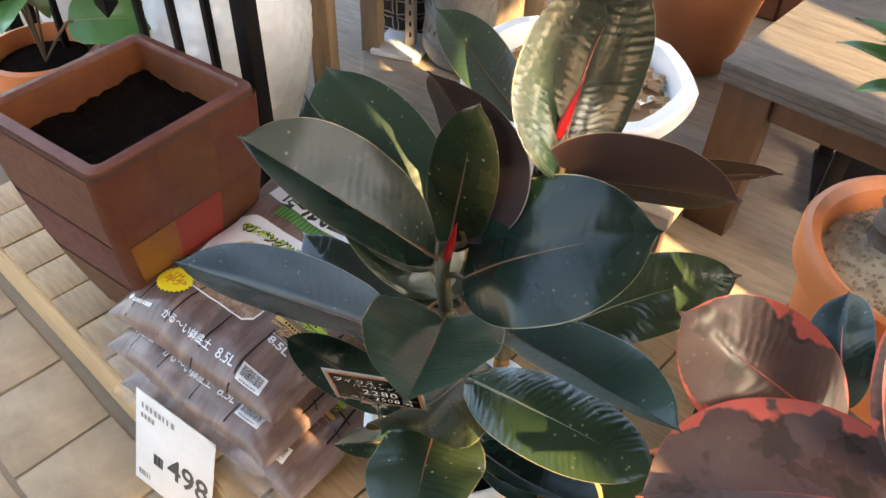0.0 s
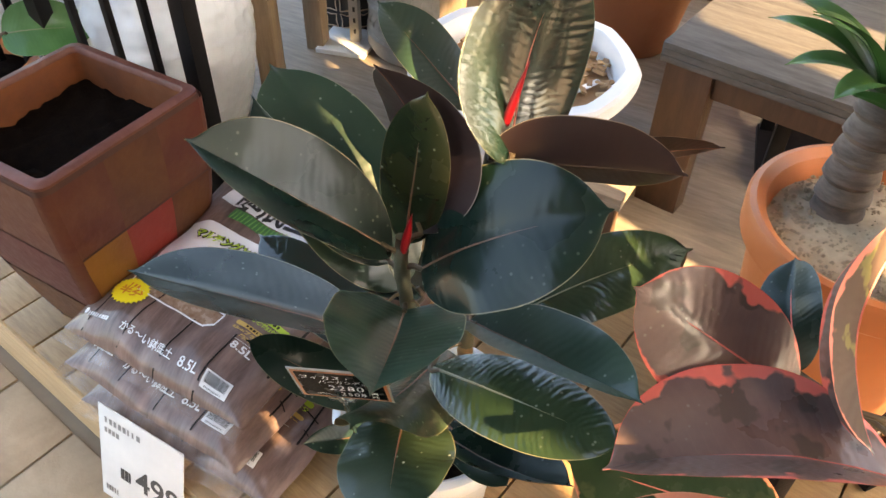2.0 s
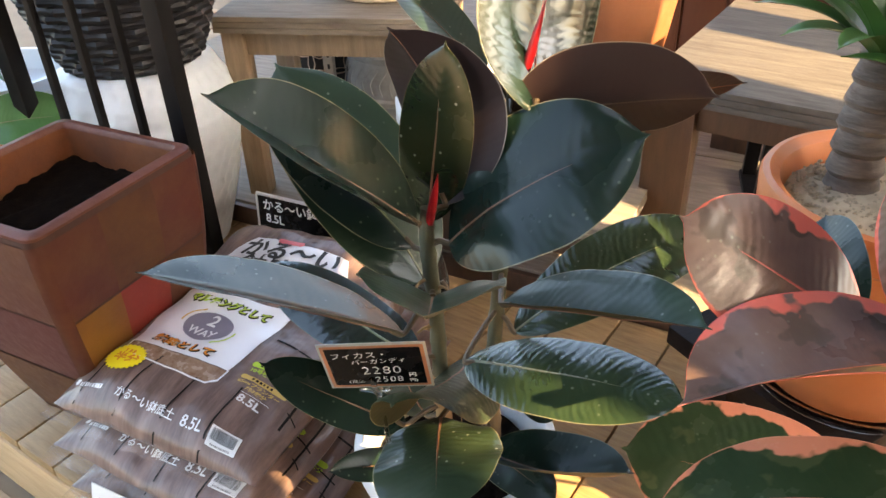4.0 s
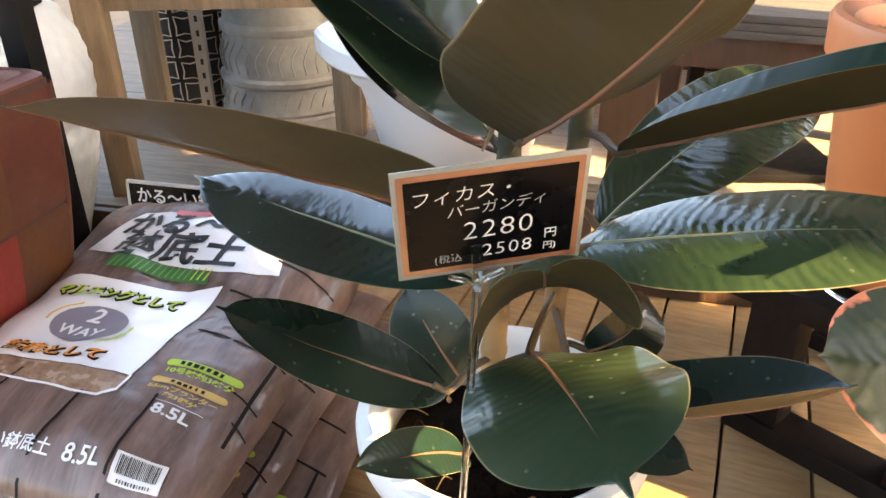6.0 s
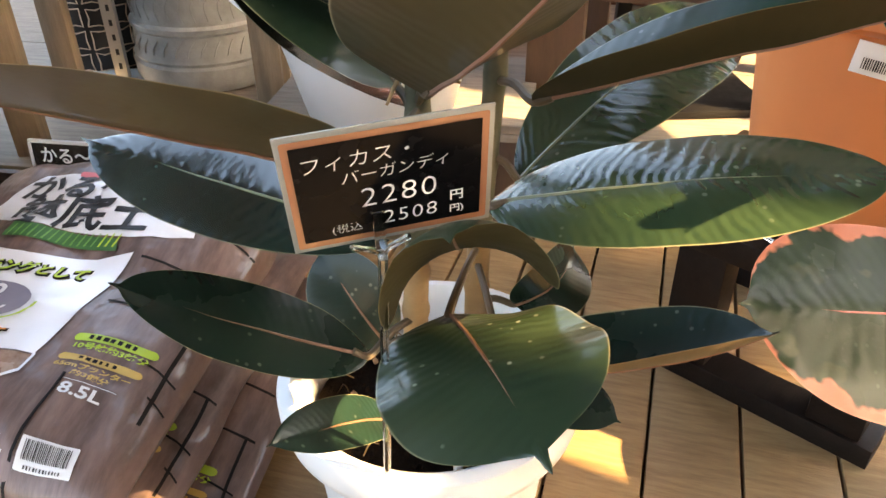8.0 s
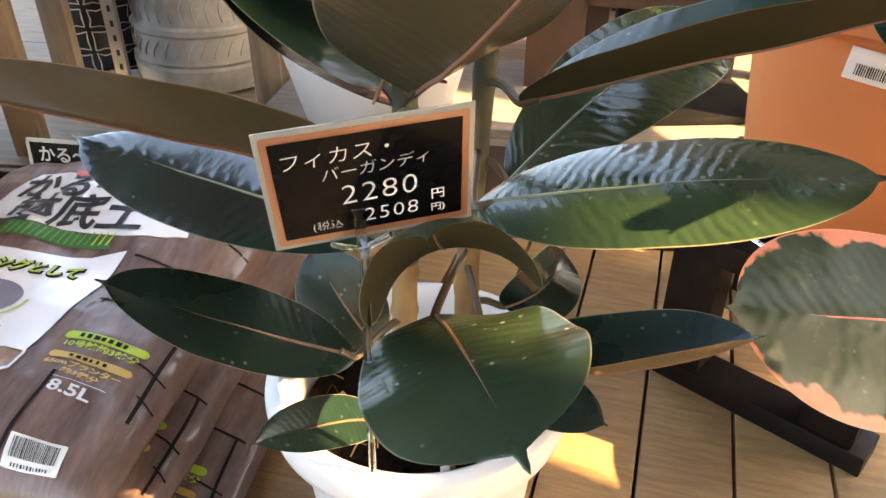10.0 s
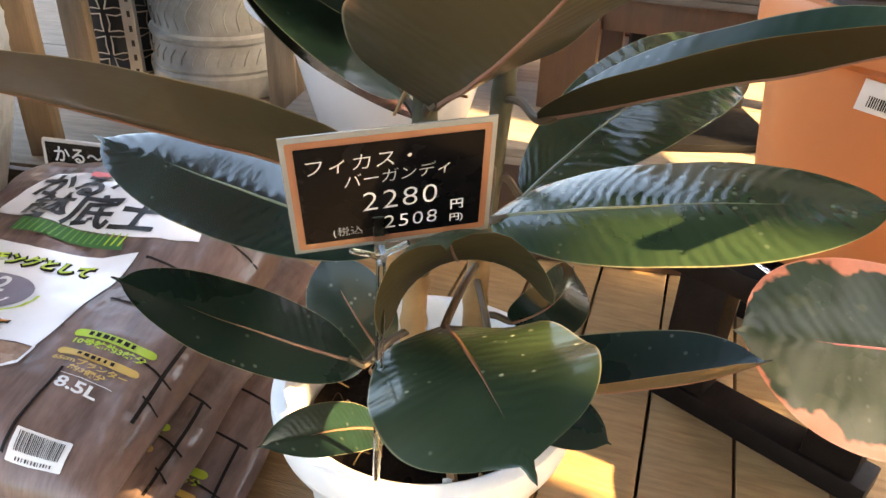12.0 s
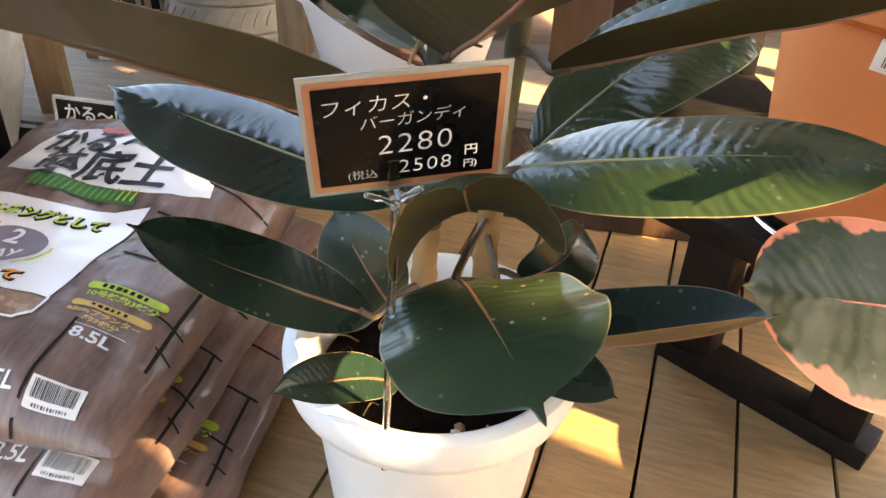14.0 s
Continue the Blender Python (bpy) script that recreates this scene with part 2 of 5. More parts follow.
M_paving = material("tan paving slab", (0.42, 0.315, 0.205), 0.75, spots=(0.25, 0.18, 0.11), scale=7, amount=0.9, bump=0.8, bump_scale=50, rnd=0.08)
M_grout = material("sandy joint", (0.26, 0.195, 0.13), 0.95, bump=0.5)
M_iron = material("black painted iron", (0.005, 0.005, 0.006), 0.45, spec=0.12, spots=(0.016, 0.015, 0.015), bump=0.15)
M_terracotta = material("orange plastic terracotta", (0.54, 0.175, 0.06), 0.45, spots=(0.42, 0.13, 0.045), scale=4, amount=0.5, bump=0.08)
M_ceramic = material("white scaled ceramic", (0.58, 0.63, 0.68), 0.32, spots=(0.40, 0.45, 0.50), scale=10, amount=0.5, bump=0.3, bump_scale=30)
M_wicker = material("black wicker", (0.010, 0.010, 0.012), 0.38, spec=0.3, spots=(0.024, 0.024, 0.028), bump=0.3)
M_grey_pot = material("grey weathered embossed pot", (0.30, 0.29, 0.27), 0.7, spots=(0.17, 0.16, 0.15), scale=14, amount=0.8, bump=0.4)
M_black_pot = material("black glazed pot", (0.014, 0.011, 0.010), 0.4)
M_line = material("cream painted line", (0.62, 0.47, 0.36), 0.7)
M_bag = bag_material("printed plank film, grey brown")
M_bag_line = material("dark printed plank joint", (0.010, 0.007, 0.006), 0.5, spec=0.15)
M_bag_white = material("white printed film", (0.85, 0.85, 0.87), 0.22, spots=(0.76, 0.76, 0.78), coat=1.0, bump=0.3, bump_scale=14)
M_ink = material("black ink", (0.015, 0.014, 0.014), 0.4)
M_white_ink = material("white ink", (0.8, 0.8, 0.8), 0.35)
M_yellow = material("yellow paper", (0.85, 0.72, 0.03), 0.5, spots=(0.8, 0.62, 0.02))
M_orange_ink = material("orange ink", (0.75, 0.27, 0.03), 0.4)
M_lime_ink = material("lime ink", (0.45, 0.62, 0.05), 0.4)
M_ochre_ink = material("ochre ink", (0.62, 0.40, 0.10), 0.4)
M_green_ink = material("grass green ink", (0.05, 0.17, 0.05), 0.35)
M_lilac_ink = material("grey lilac ink", (0.22, 0.20, 0.25), 0.35)
M_card_black = material("blackboard card", (0.004, 0.004, 0.005), 0.25, spec=0.10)
M_card_wood = material("printed wood border", (0.34, 0.15, 0.085), 0.2, spots=(0.26, 0.11, 0.06), coat=0.6)
M_chalk = material("chalk white", (0.86, 0.86, 0.86), 0.5)
M_card_white = material("white card", (0.74, 0.73, 0.71), 0.5)
M_bark = material("bark chips", (0.36, 0.20, 0.09), 0.8, spots=(0.14, 0.075, 0.035), scale=40, bump=0.6)
M_gravel = material("grey gravel", (0.40, 0.32, 0.22), 0.85, spots=(0.15, 0.115, 0.08), scale=50, bump=0.6, rnd=0.2)
M_trunk = material("grey yucca trunk", (0.16, 0.125, 0.10), 0.85, spots=(0.045, 0.034, 0.027), scale=16, amount=0.95, bump=1.0, bump_scale=45, stretch=(1, 1, 5))
M_straw = material("pale straw weave", (0.62, 0.52, 0.36), 0.8, spots=(0.45, 0.36, 0.22), scale=40, bump=0.7)
M_ceiling = material("dark boards of the added roof", (0.12, 0.085, 0.06), 0.8, scale=3, bump=0.2, stretch=(8, 1, 8))
M_brownwall = material("dark red brown boards", (0.09, 0.035, 0.022), 0.6, scale=3, bump=0.2, stretch=(8, 8, 1))


M_dark_ink = material("dark grey ink", (0.05, 0.05, 0.05), 0.5)
M_grey_ink = material("mid grey ink", (0.25, 0.24, 0.23), 0.5)
M_laminate = material("laminate edge", (0.30, 0.31, 0.30), 0.12, coat=0.8)
M_white_crumb = material("white perlite", (0.75, 0.74, 0.70), 0.7)
M_steel = material("pale painted steel", (0.45, 0.42, 0.38), 0.45, spots=(0.33, 0.3, 0.26), scale=20)
M_bark_pale = material("pale bark chips", (0.5, 0.32, 0.16), 0.8, spots=(0.3, 0.17, 0.08), scale=40)
M_clay_brown = material("brown clay", (0.27, 0.10, 0.045), 0.6, spots=(0.2, 0.07, 0.03), scale=6, bump=0.2)


def film_material(name):
    """Thin clear film: mostly see-through, with a whitish glossy crinkle."""
    m = bpy.data.materials.new(name)
    m.use_nodes = True
    nt = m.node_tree
    b = nt.nodes["Principled BSDF"]
    b.inputs["Base Color"].default_value = (0.6, 0.58, 0.58, 1)
    b.inputs["Roughness"].default_value = 0.35
    tc = nt.nodes.new("ShaderNodeTexCoord")
    n = nt.nodes.new("ShaderNodeTexNoise")
    n.inputs["Scale"].default_value = 45
    nt.links.new(tc.outputs["Object"], n.inputs[0])
    mr = nt.nodes.new("ShaderNodeMapRange")
    mr.inputs[1].default_value, mr.inputs[2].default_value = 0.35, 0.7
    mr.inputs[3].default_value, mr.inputs[4].default_value = 0.04, 0.26
    nt.links.new(n.outputs[0], mr.inputs[0])
    nt.links.new(mr.outputs[0], b.inputs["Alpha"])
    return m


def glass_material(name, rough, colour=(1, 1, 1)):
    m = bpy.data.materials.new(name)
    m.use_nodes = True
    b = m.node_tree.nodes["Principled BSDF"]
    b.inputs["Base Color"].default_value = (*colour, 1)
    b.inputs["Roughness"].default_value = rough
    b.inputs["Transmission Weight"].default_value = 1.0
    b.inputs["IOR"].default_value = 1.45
    return m


M_clear = glass_material("clear acrylic", 0.08, (0.95, 0.97, 0.97))
M_glass = glass_material("greenish glass", 0.03, (0.82, 0.93, 0.88))


# ---- mesh helpers ----
def part(name, bm, mat, parent=None, label="", smooth=True):
    me = bpy.data.meshes.new(name)
    bm.to_mesh(me)
    bm.free()
    for mm in (mat if isinstance(mat, (list, tuple)) else [mat]):
        me.materials.append(mm)
    if smooth:
        me.shade_smooth()
        try:
            me.set_sharp_from_angle(angle=radians(40))
        except Exception:
            pass
    ob = new(name, me)
    if parent is not None:
        ob.parent = parent
    if label:
        ob["label"] = label
    return ob


def thing(name, label, category, group="", kind="", at=(0, 0, 0), rz=0.0):
    ob = new(name)
    ob.matrix_world = pose(*at, 0, 0, rz)
    ob.empty_display_size = 0.05
    return tagged(ob, label, category, group, kind)


def box(size, centre=(0, 0, 0), bevel=0.003, bm=None, rot=None):
    bm = bm or bmesh.new()
    r = bmesh.ops.create_cube(bm, size=1.0)
    vs = r["verts"]
    bmesh.ops.scale(bm, vec=size, verts=vs)
    if bevel:
        es = list({e for v in vs for e in v.link_edges})
        r2 = bmesh.ops.bevel(bm, geom=es, offset=bevel, segments=2, affect="EDGES", profile=0.6)
        vs = [v for v in bm.verts if v in set(r2["verts"]) or v in vs and v.is_valid]
    if rot is not None:
        bmesh.ops.transform(bm, matrix=rot, verts=vs)
    bmesh.ops.translate(bm, vec=centre, verts=vs)
    return bm


def lathe(profile, seg=48, bm=None, centre=(0, 0, 0), wob=0.0):
    """A body of revolution from (radius, height) pairs, ends left as given."""
    bm = bm or bmesh.new()
    rings = []
    for r, z in profile:
        ring = []
        for i in range(seg):
            a = 2 * math.pi * i / seg
            k = 1 + (wob * noise.noise(Vector((math.cos(a) * 2, math.sin(a) * 2, z * 9))) if wob else 0)
            ring.append(bm.verts.new((centre[0] + r * k * math.cos(a), centre[1] + r * k * math.sin(a), centre[2] + z)))
        rings.append(ring)
    for a, b in zip(rings, rings[1:]):
        for i in range(seg):
            j = (i + 1) % seg
            bm.faces.new((a[i], a[j], b[j], b[i]))
    if profile[0][0] > 0.0005:
        bm.faces.new(rings[0][::-1])
    if profile[-1][0] > 0.0005:
        bm.faces.new(rings[-1])
    return bm


def tube(points, radii, seg=10, bm=None):
    bm = bm or bmesh.new()
    pts = [Vector(p) for p in points]
    if isinstance(radii, (int, float)):
        radii = [radii] * len(pts)
    rings = []
    side = None
    for i, p in enumerate(pts):
        d = (pts[min(i + 1, len(pts) - 1)] - pts[max(i - 1, 0)]).normalized()
        if side is None:
            side = d.orthogonal().normalized()
        side = (side - d * side.dot(d)).normalized()
        up = d.cross(side)
        rings.append([bm.verts.new(p + radii[i] * (math.cos(2 * math.pi * k / seg) * side + math.sin(2 * math.pi * k / seg) * up)) for k in range(seg)])
    for a, b in zip(rings, rings[1:]):
        for i in range(seg):
            j = (i + 1) % seg
            bm.faces.new((a[i], a[j], b[j], b[i]))
    bm.faces.new(rings[0][::-1])
    bm.faces.new(rings[-1])
    return bm


def spline(points, n=8):
    """Catmull-Rom points through the given ones."""
    p = [Vector(q) for q in points]
    p = [2 * p[0] - p[1]] + p + [2 * p[-1] - p[-2]]
    out = []
    for i in range(1, len(p) - 2):
        for k in range(n):
            t = k / n
            out.append(0.5 * ((2 * p[i]) + (p[i + 1] - p[i - 1]) * t + (2 * p[i - 1] - 5 * p[i] + 4 * p[i + 1] - p[i + 2]) * t * t + (3 * p[i] - p[i - 1] - 3 * p[i + 1] + p[i + 2]) * t ** 3))
    out.append(p[-2])
    return out


def leaf(parent, base, tip, normal, width, bow=0.02, fold=0.25, curl=0.0, face=None, under=None, rib=None, petiole=None, peak=0.5, wave=0.0, label="", rib_r=0.0019, spike=0.06, thick=0.0009, twist=0.0, ridge=0.0, ridges=21, roll=0.0, hook=0.0):
    """One leaf: an arching midrib from base to tip, a rounded blade with a pointed tip, folded up or down along the midrib. width: half of it."""
    face, under, rib = face or M_leaf, under or M_under, rib or M_midrib
    B, T, N = Vector(base), Vector(tip), Vector(normal)
    ax = (T - B)
    L = ax.length
    ax.normalize()
    N = (N - ax * N.dot(ax)).normalized()
    mid = (B + T) / 2 + N * bow * 2
    nu, nv = (110, 14) if ridge else (40, 12)
    bm = bmesh.new()
    uvl = bm.loops.layers.uv.new("leaf")
    seed = hash_of(base, tip)
    rows_top, rows_bot, ribs, uvs = [], [], [], {}
    for i in range(nu + 1):
        u = i / nu
        p = (1 - u) ** 2 * B + 2 * u * (1 - u) * mid + u * u * T
        d = (2 * (1 - u) * (mid - B) + 2 * u * (T - mid)).normalized()
        p = p - N * hook * max(0.0, (u - 0.9) / 0.1) ** 1.5
        n = (N - d * N.dot(d)).normalized()
        n = Matrix.Rotation(twist * (u - 0.3), 3, d) @ n
        s = d.cross(n)
        e = math.log(0.5) / math.log(peak)
        x = min(u / (1 - spike * 0.6), 1.0) ** e
        body = max(1 - abs(2 * x - 1) ** 2.3, 0.0) ** 0.62
        w = width * max(body, 0.11 * (1 - u) / spike if u > 1 - spike else 0.0, 0.03)
        if u > 0.999:
            w = width * 0.004
        top, bot = [], []
        for k in range(nv + 1):
            v = -1 + 2 * k / nv
            a = abs(v)
            lift = w * (fold * a + curl * a * a) + wave * width * math.sin(u * 17 + seed + (1.5 if v > 0 else 0)) * a ** 2 * body
            shrink = 1 / math.sqrt(1 + (fold + curl) ** 2)
            q = p + s * (v * w * shrink) + n * (lift * shrink)
            if roll:
                # both halves bent down round the midrib
                q = p + s * (roll * math.sin(v * w / roll)) + n * (roll * (math.cos(v * w / roll) - 1))
            q += n * (0.0012 * noise.noise(q * 30) + 0.002 * a * noise.noise(q * 13 + Vector((seed, 0, 0))))
            if ridge:
                # quilted side veins that sweep forward from the midrib
                ph = (u - 0.10 * a + 0.022 * noise.noise(q * 22)) * ridges
                q += n * ridge * (abs(math.sin(math.pi * ph)) ** 0.7 - 0.6) * min(a * 5, 1) * (1 - a ** 5) * min(u * 8, 1, (1 - u) * 8) * (0.75 + 0.6 * noise.noise(q * 18))
            edge = thick * (1 - a ** 6)
            top.append(bm.verts.new(q + n * edge * 0.5))
            bot.append(bm.verts.new(q - n * edge * 0.5) if k not in (0, nv) else top[-1])
            uvs[top[-1]] = (u, v)
            uvs[bot[-1]] = (u, v)
        rows_top.append(top)
        rows_bot.append(bot)
        ribs.append(p + n * (0.0012 * noise.noise(p * 30) - 0.0003) if u < 0.985 else None)
    for i in range(nu):
        for k in range(nv):
            f = bm.faces.new((rows_top[i][k], rows_top[i + 1][k], rows_top[i + 1][k + 1], rows_top[i][k + 1]))
            f.material_index = 0
            g = bm.faces.new((rows_bot[i][k], rows_bot[i][k + 1], rows_bot[i + 1][k + 1], rows_bot[i + 1][k]))
            g.material_index = 1
            for h in (f, g):
                for l in h.loops:
                    l[uvl].uv = uvs[l.vert]
    ob = part("leaf", bm, [face, under], parent, label)
    pts = [q for q in ribs if q is not None]
    r = [rib_r * (1.0 - 0.8 * i / len(pts)) for i in range(len(pts))]
    part("midrib", tube(pts, r, 6), rib, ob)
    if petiole is not None:
        c = spline([petiole, (Vector(petiole) + B) / 2 + Vector((0, 0, 0.004)), B, B + ax * 0.012], 5)
        part("petiole", tube(c, [rib_r * 1.5] * len(c), 8), M_petiole, ob)
    return ob


def hash_of(a, b):
    return (a[0] * 12.9898 + a[1] * 78.233 + b[2] * 37.719 + b[0] * 51.3) % 6.283


# ---- setting ----
DECK_TURN = -35.5                       # heading of the deck's front edge
DECK_FRONT = -0.163
ROW_TURN = -27.5                        # heading of the goods and of the platform behind

ground = tagged(part("ground", box((80, 80, 0.05), (0, 0, -0.185), 0), M_grout), "sandy ground under the paving slabs", "ground", kind="structure")
pavement = tagged(new("pavement"), "worn tan paving slabs with sandy joints", "pavement", kind="structure")
pavement.matrix_world = pose(0, 0, 0, 0, 0, DECK_TURN)
deck = tagged(new("deck"), "pale timber deck with narrow planks", "deck", kind="structure")
deck.matrix_world = pose(0, 0, 0, 0, 0, DECK_TURN)
part("fascia", box((3.4, 0.022, 0.125), (-0.1, DECK_FRONT - 0.003, -0.0845), 0.003), M_plank_side, deck)
part("joist", box((3.4, 0.05, 0.12), (-0.1, DECK_FRONT + 0.30, -0.09), 0.0), M_dark_wood, deck)
part("joist", box((3.4, 0.05, 0.12), (-0.1, DECK_FRONT + 1.0, -0.09), 0.0), M_dark_wood, deck)
platform = tagged(new("platform"), "weathered grey plywood platform behind the deck", "platform", kind="structure")
platform.matrix_world = pose(0.416, 0.474, 0, 0, 0, ROW_TURN)
for k in range(3):
    part("board", box((3.0, 0.606, 0.048), (-0.3, 0.305 + 0.61 * k, 0.026), 0.003), M_grey_wood, platform)
part("edge_strip", box((3.0, 0.014, 0.045), (-0.3, -0.008, 0.0235), 0.002), M_brown_wood, platform)

# unseen screen added to shape the low sun: posts, deep header, open bays
sun_screen_east = tagged(new("sun_screen_east"), "unseen timber screen with gaps, added to shape the sun", "wall", kind="structure")
# gaps and panels set so that sun lands on chosen leaves only
for y0, y1 in ((-4.6, -1.60), (-1.42, 3.4)):
    part("header", box((0.14, y1 - y0, 2.32), (1.57, (y0 + y1) / 2, 3.14), 0.01), M_tan_wood, sun_screen_east)
part("header_board", box((0.03, 0.176, 0.13), (1.57, -1.51, 2.045), 0.003), M_tan_wood, sun_screen_east)
part("header_board", box((0.03, 0.176, 2.02), (1.57, -1.51, 3.29), 0.003), M_tan_wood, sun_screen_east)
part("shade_panel", box((0.03, 0.115, 0.64), (1.57, -1.3665, 1.58), 0.003), M_tan_wood, sun_screen_east)
part("sill_wall", box((0.14, 8.0, 0.50), (1.57, -0.6, 0.09), 0.01), M_tan_wood, sun_screen_east)
part("shade_panel", box((0.03, 0.83, 1.64), (1.57, 1.15, 1.16), 0.003), M_tan_wood, sun_screen_east)
part("shade_panel", box((0.03, 1.46, 1.64), (1.57, 2.40, 1.16), 0.003), M_tan_wood, sun_screen_east)
part("shade_panel", box((0.03, 0.13, 0.18), (1.57, -1.768, 1.888), 0.003), M_tan_wood, sun_screen_east)
for y in (-4.4, -3.35, -2.62, -2.25, -1.90, -1.47, -1.10, -0.85, -0.48, 0.05, 0.7, 1.6, 3.2):
    part("post", box((0.12, 0.09 if -1.6 < y < -1.3 else 0.13, 1.66), (1.57, y, 1.165), 0.006), M_tan_wood, sun_screen_east)
part("rail", box((0.05, 8.0, 0.1), (1.57, -0.6, 1.02), 0.004), M_tan_wood, sun_screen_east)
part("rail", box((0.05, 4.87, 0.20), (1.57, 0.965, 1.63), 0.004), M_tan_wood, sun_screen_east)
part("rail", box((0.05, 3.13, 0.26), (1.57, -3.035, 1.66), 0.004), M_tan_wood, sun_screen_east)
# unseen roof added to block light from above; its gaps let some sky in
ceiling = tagged(new("ceiling"), "unseen added roof with gaps, cuts the sky light", "ceiling", kind="structure")
bm = bmesh.new()
for x0, x1, y0, y1 in ((-1.7, 1.5, -0.5, 0.8), (-1.7, 0.35, 0.8, 2.5), (1.25, 1.5, 0.8, 2.5), (0.35, 1.25, 1.65, 1.9), (-1.7, 1.5, -2.2, -1.25), (-1.7, -0.45, -1.25, -0.5), (0.45, 1.5, -1.25, -0.5)):
    box((x1 - x0 - 0.004, y1 - y0 - 0.004, 0.08), ((x0 + x1) / 2, (y0 + y1) / 2, 2.95), 0, bm=bm)
part("sky_blocker_slab", bm, M_ceiling, ceiling)


# wall added at the back, dark so that leaves reflect less light
added_wall_north = tagged(part("added_wall_north", box((7.0, 0.12, 1.6), (1.0, 5.2, 0.64), 0.01), M_brownwall), "added brown wall that closes the back and darkens reflections", "wall", kind="structure")
# unseen wall added behind the camera, keeps out light from the south
added_wall_south = tagged(part("added_wall_south", box((3.2, 0.12, 3.1), (-0.1, -2.26, 1.39), 0.01), M_tan_wood), "unseen wall added behind the camera to block light", "wall", kind="structure")


# ---- goods on the deck ----
def planter_half(f):
    return 0.084 + (0.134 - 0.084) * f + 0.016 * math.sin(math.pi * f * 0.9)


def square_ring(bm, half, z, r=0.016):
    out = []
    for cx, cy, a0 in ((1, 1, 0), (-1, 1, 90), (-1, -1, 180), (1, -1, 270)):
        for k in range(4):
            a = radians(a0 + 30 * k)
            out.append(bm.verts.new((cx * (half - r) + r * math.cos(a), cy * (half - r) + r * math.sin(a), z)))
    return out


def bridge(bm, rings):
    for a, b in zip(rings, rings[1:]):
        n = len(a)
        for i in range(n):
            bm.faces.new((a[i], a[(i + 1) % n], b[(i + 1) % n], b[i]))


def square_planter():
    h = 0.407
    ob = thing("square_planter", "tall square red-brown clay planter with painted patches, empty but for soil", "planter", at=(-0.5355, 0.383, 0.0), rz=ROW_TURN)
    ob.matrix_world = ob.matrix_world @ Matrix.Diagonal((1, 1.06, 1, 1))
    bm = bmesh.new()
    rings = [square_ring(bm, planter_half(i / 12) - 0.0015, h * i / 12 * 0.985) for i in range(13)]
    bridge(bm, rings)
    bm.faces.new(rings[0][::-1])
    part("body", bm, M_planter_joint, ob)
    bm = bmesh.new()
    rings = [square_ring(bm, hf, z, r) for hf, z, r in ((0.1335, 0.393, 0.016), (0.1365, 0.399, 0.017), (0.136, 0.404, 0.017), (0.131, 0.4075, 0.016), (0.122, 0.4075, 0.012), (0.1195, 0.404, 0.011), (0.1185, 0.396, 0.011))]
    bridge(bm, rings)
    part("rim", bm, M_planter_rim, ob, "worn pinkish rim")
    bm = bmesh.new()
    rings = [square_ring(bm, hf, z, 0.011) for hf, z in ((0.1185, 0.398), (0.116, 0.33), (0.104, 0.25))]
    bridge(bm, rings)
    part("lining", bm, M_planter_in, ob, "orange clay inner wall")
    bm = bmesh.new()
    n = 22
    vs = [[bm.verts.new((-0.122 + 0.244 * i / n, -0.122 + 0.244 * j / n, 0.346 + 0.012 * noise.noise(Vector((i * 0.35, j * 0.35, 3.1))) + 0.006 * noise.noise(Vector((i * 1.3, j * 1.3, 0.2))))) for j in range(n + 1)] for i in range(n + 1)]
    for i in range(n):
        for j in range(n):
            bm.faces.new((vs[i][j], vs[i + 1][j], vs[i + 1][j + 1], vs[i][j + 1]))
    part("soil", bm, M_soil, ob, "dark damp soil")
    # painted fields, each a slightly raised panel of the clay
    rows_f = ((0.0, 0.36), (0.36, 0.66), (0.66, 0.985))
    tones = [[M_pt_brown, M_pt_ochre, M_pt_brown], [M_pt_ochre, M_pt_red, M_pt_brown2], [M_pt_brown, M_pt_brown2, M_pt_brown]]
    cols = ((-1.0, -0.36), (-0.36, 0.36), (0.36, 1.0))
    for side in range(4):
        turn = Matrix.Rotation(radians(90 * side), 4, "Z")
        for r, (f0, f1) in enumerate(rows_f):
            for c, (s0, s1) in enumerate(cols):
                bm = bmesh.new()
                grid = []
                g = 0.004
                m = 5
                for i in range(m + 1):
                    line = []
                    for j in range(m + 1):
                        f = f0 + (f1 - f0) * j / m
                        z = f * h * 0.985 + (g * 0.5 if j == 0 else -g * 0.5 if j == m else 0)
                        half = planter_half(f)
                        x = (s0 + (s1 - s0) * i / m)
                        x = max(-1, min(1, x)) * (half - 0.0145)
                        edge = 0.0016 if 0 < j < m else 0.0
                        line.append(bm.verts.new(turn @ Vector((x, -half - edge, z))))
                    grid.append(line)
                for i in range(m):
                    for j in range(m):
                        bm.faces.new((grid[i][j], grid[i + 1][j], grid[i + 1][j + 1], grid[i][j + 1]))
                tone = tones[r][c] if side == 1 else tones[r][(c + side) % 3]
                if side == 0:
                    tone = (M_pt_brown2, M_pt_wine, M_pt_brown)[r]
                part("panel", bm, tone, ob)
        # rounded corner band between the fields
        bm = bmesh.new()
        rows_v = []
        for j in range(13):
            f = j / 12 * 0.985
            half = planter_half(f) + 0.0012
            r0 = 0.016
            row = []
            for k in range(5):
                a = radians(-90 + 90 * k / 4)
                row.append(bm.verts.new(turn @ Vector((half - r0 + r0 * math.cos(a), -half + r0 + r0 * math.sin(a), f * h * 0.985))))
            rows_v.append(row)
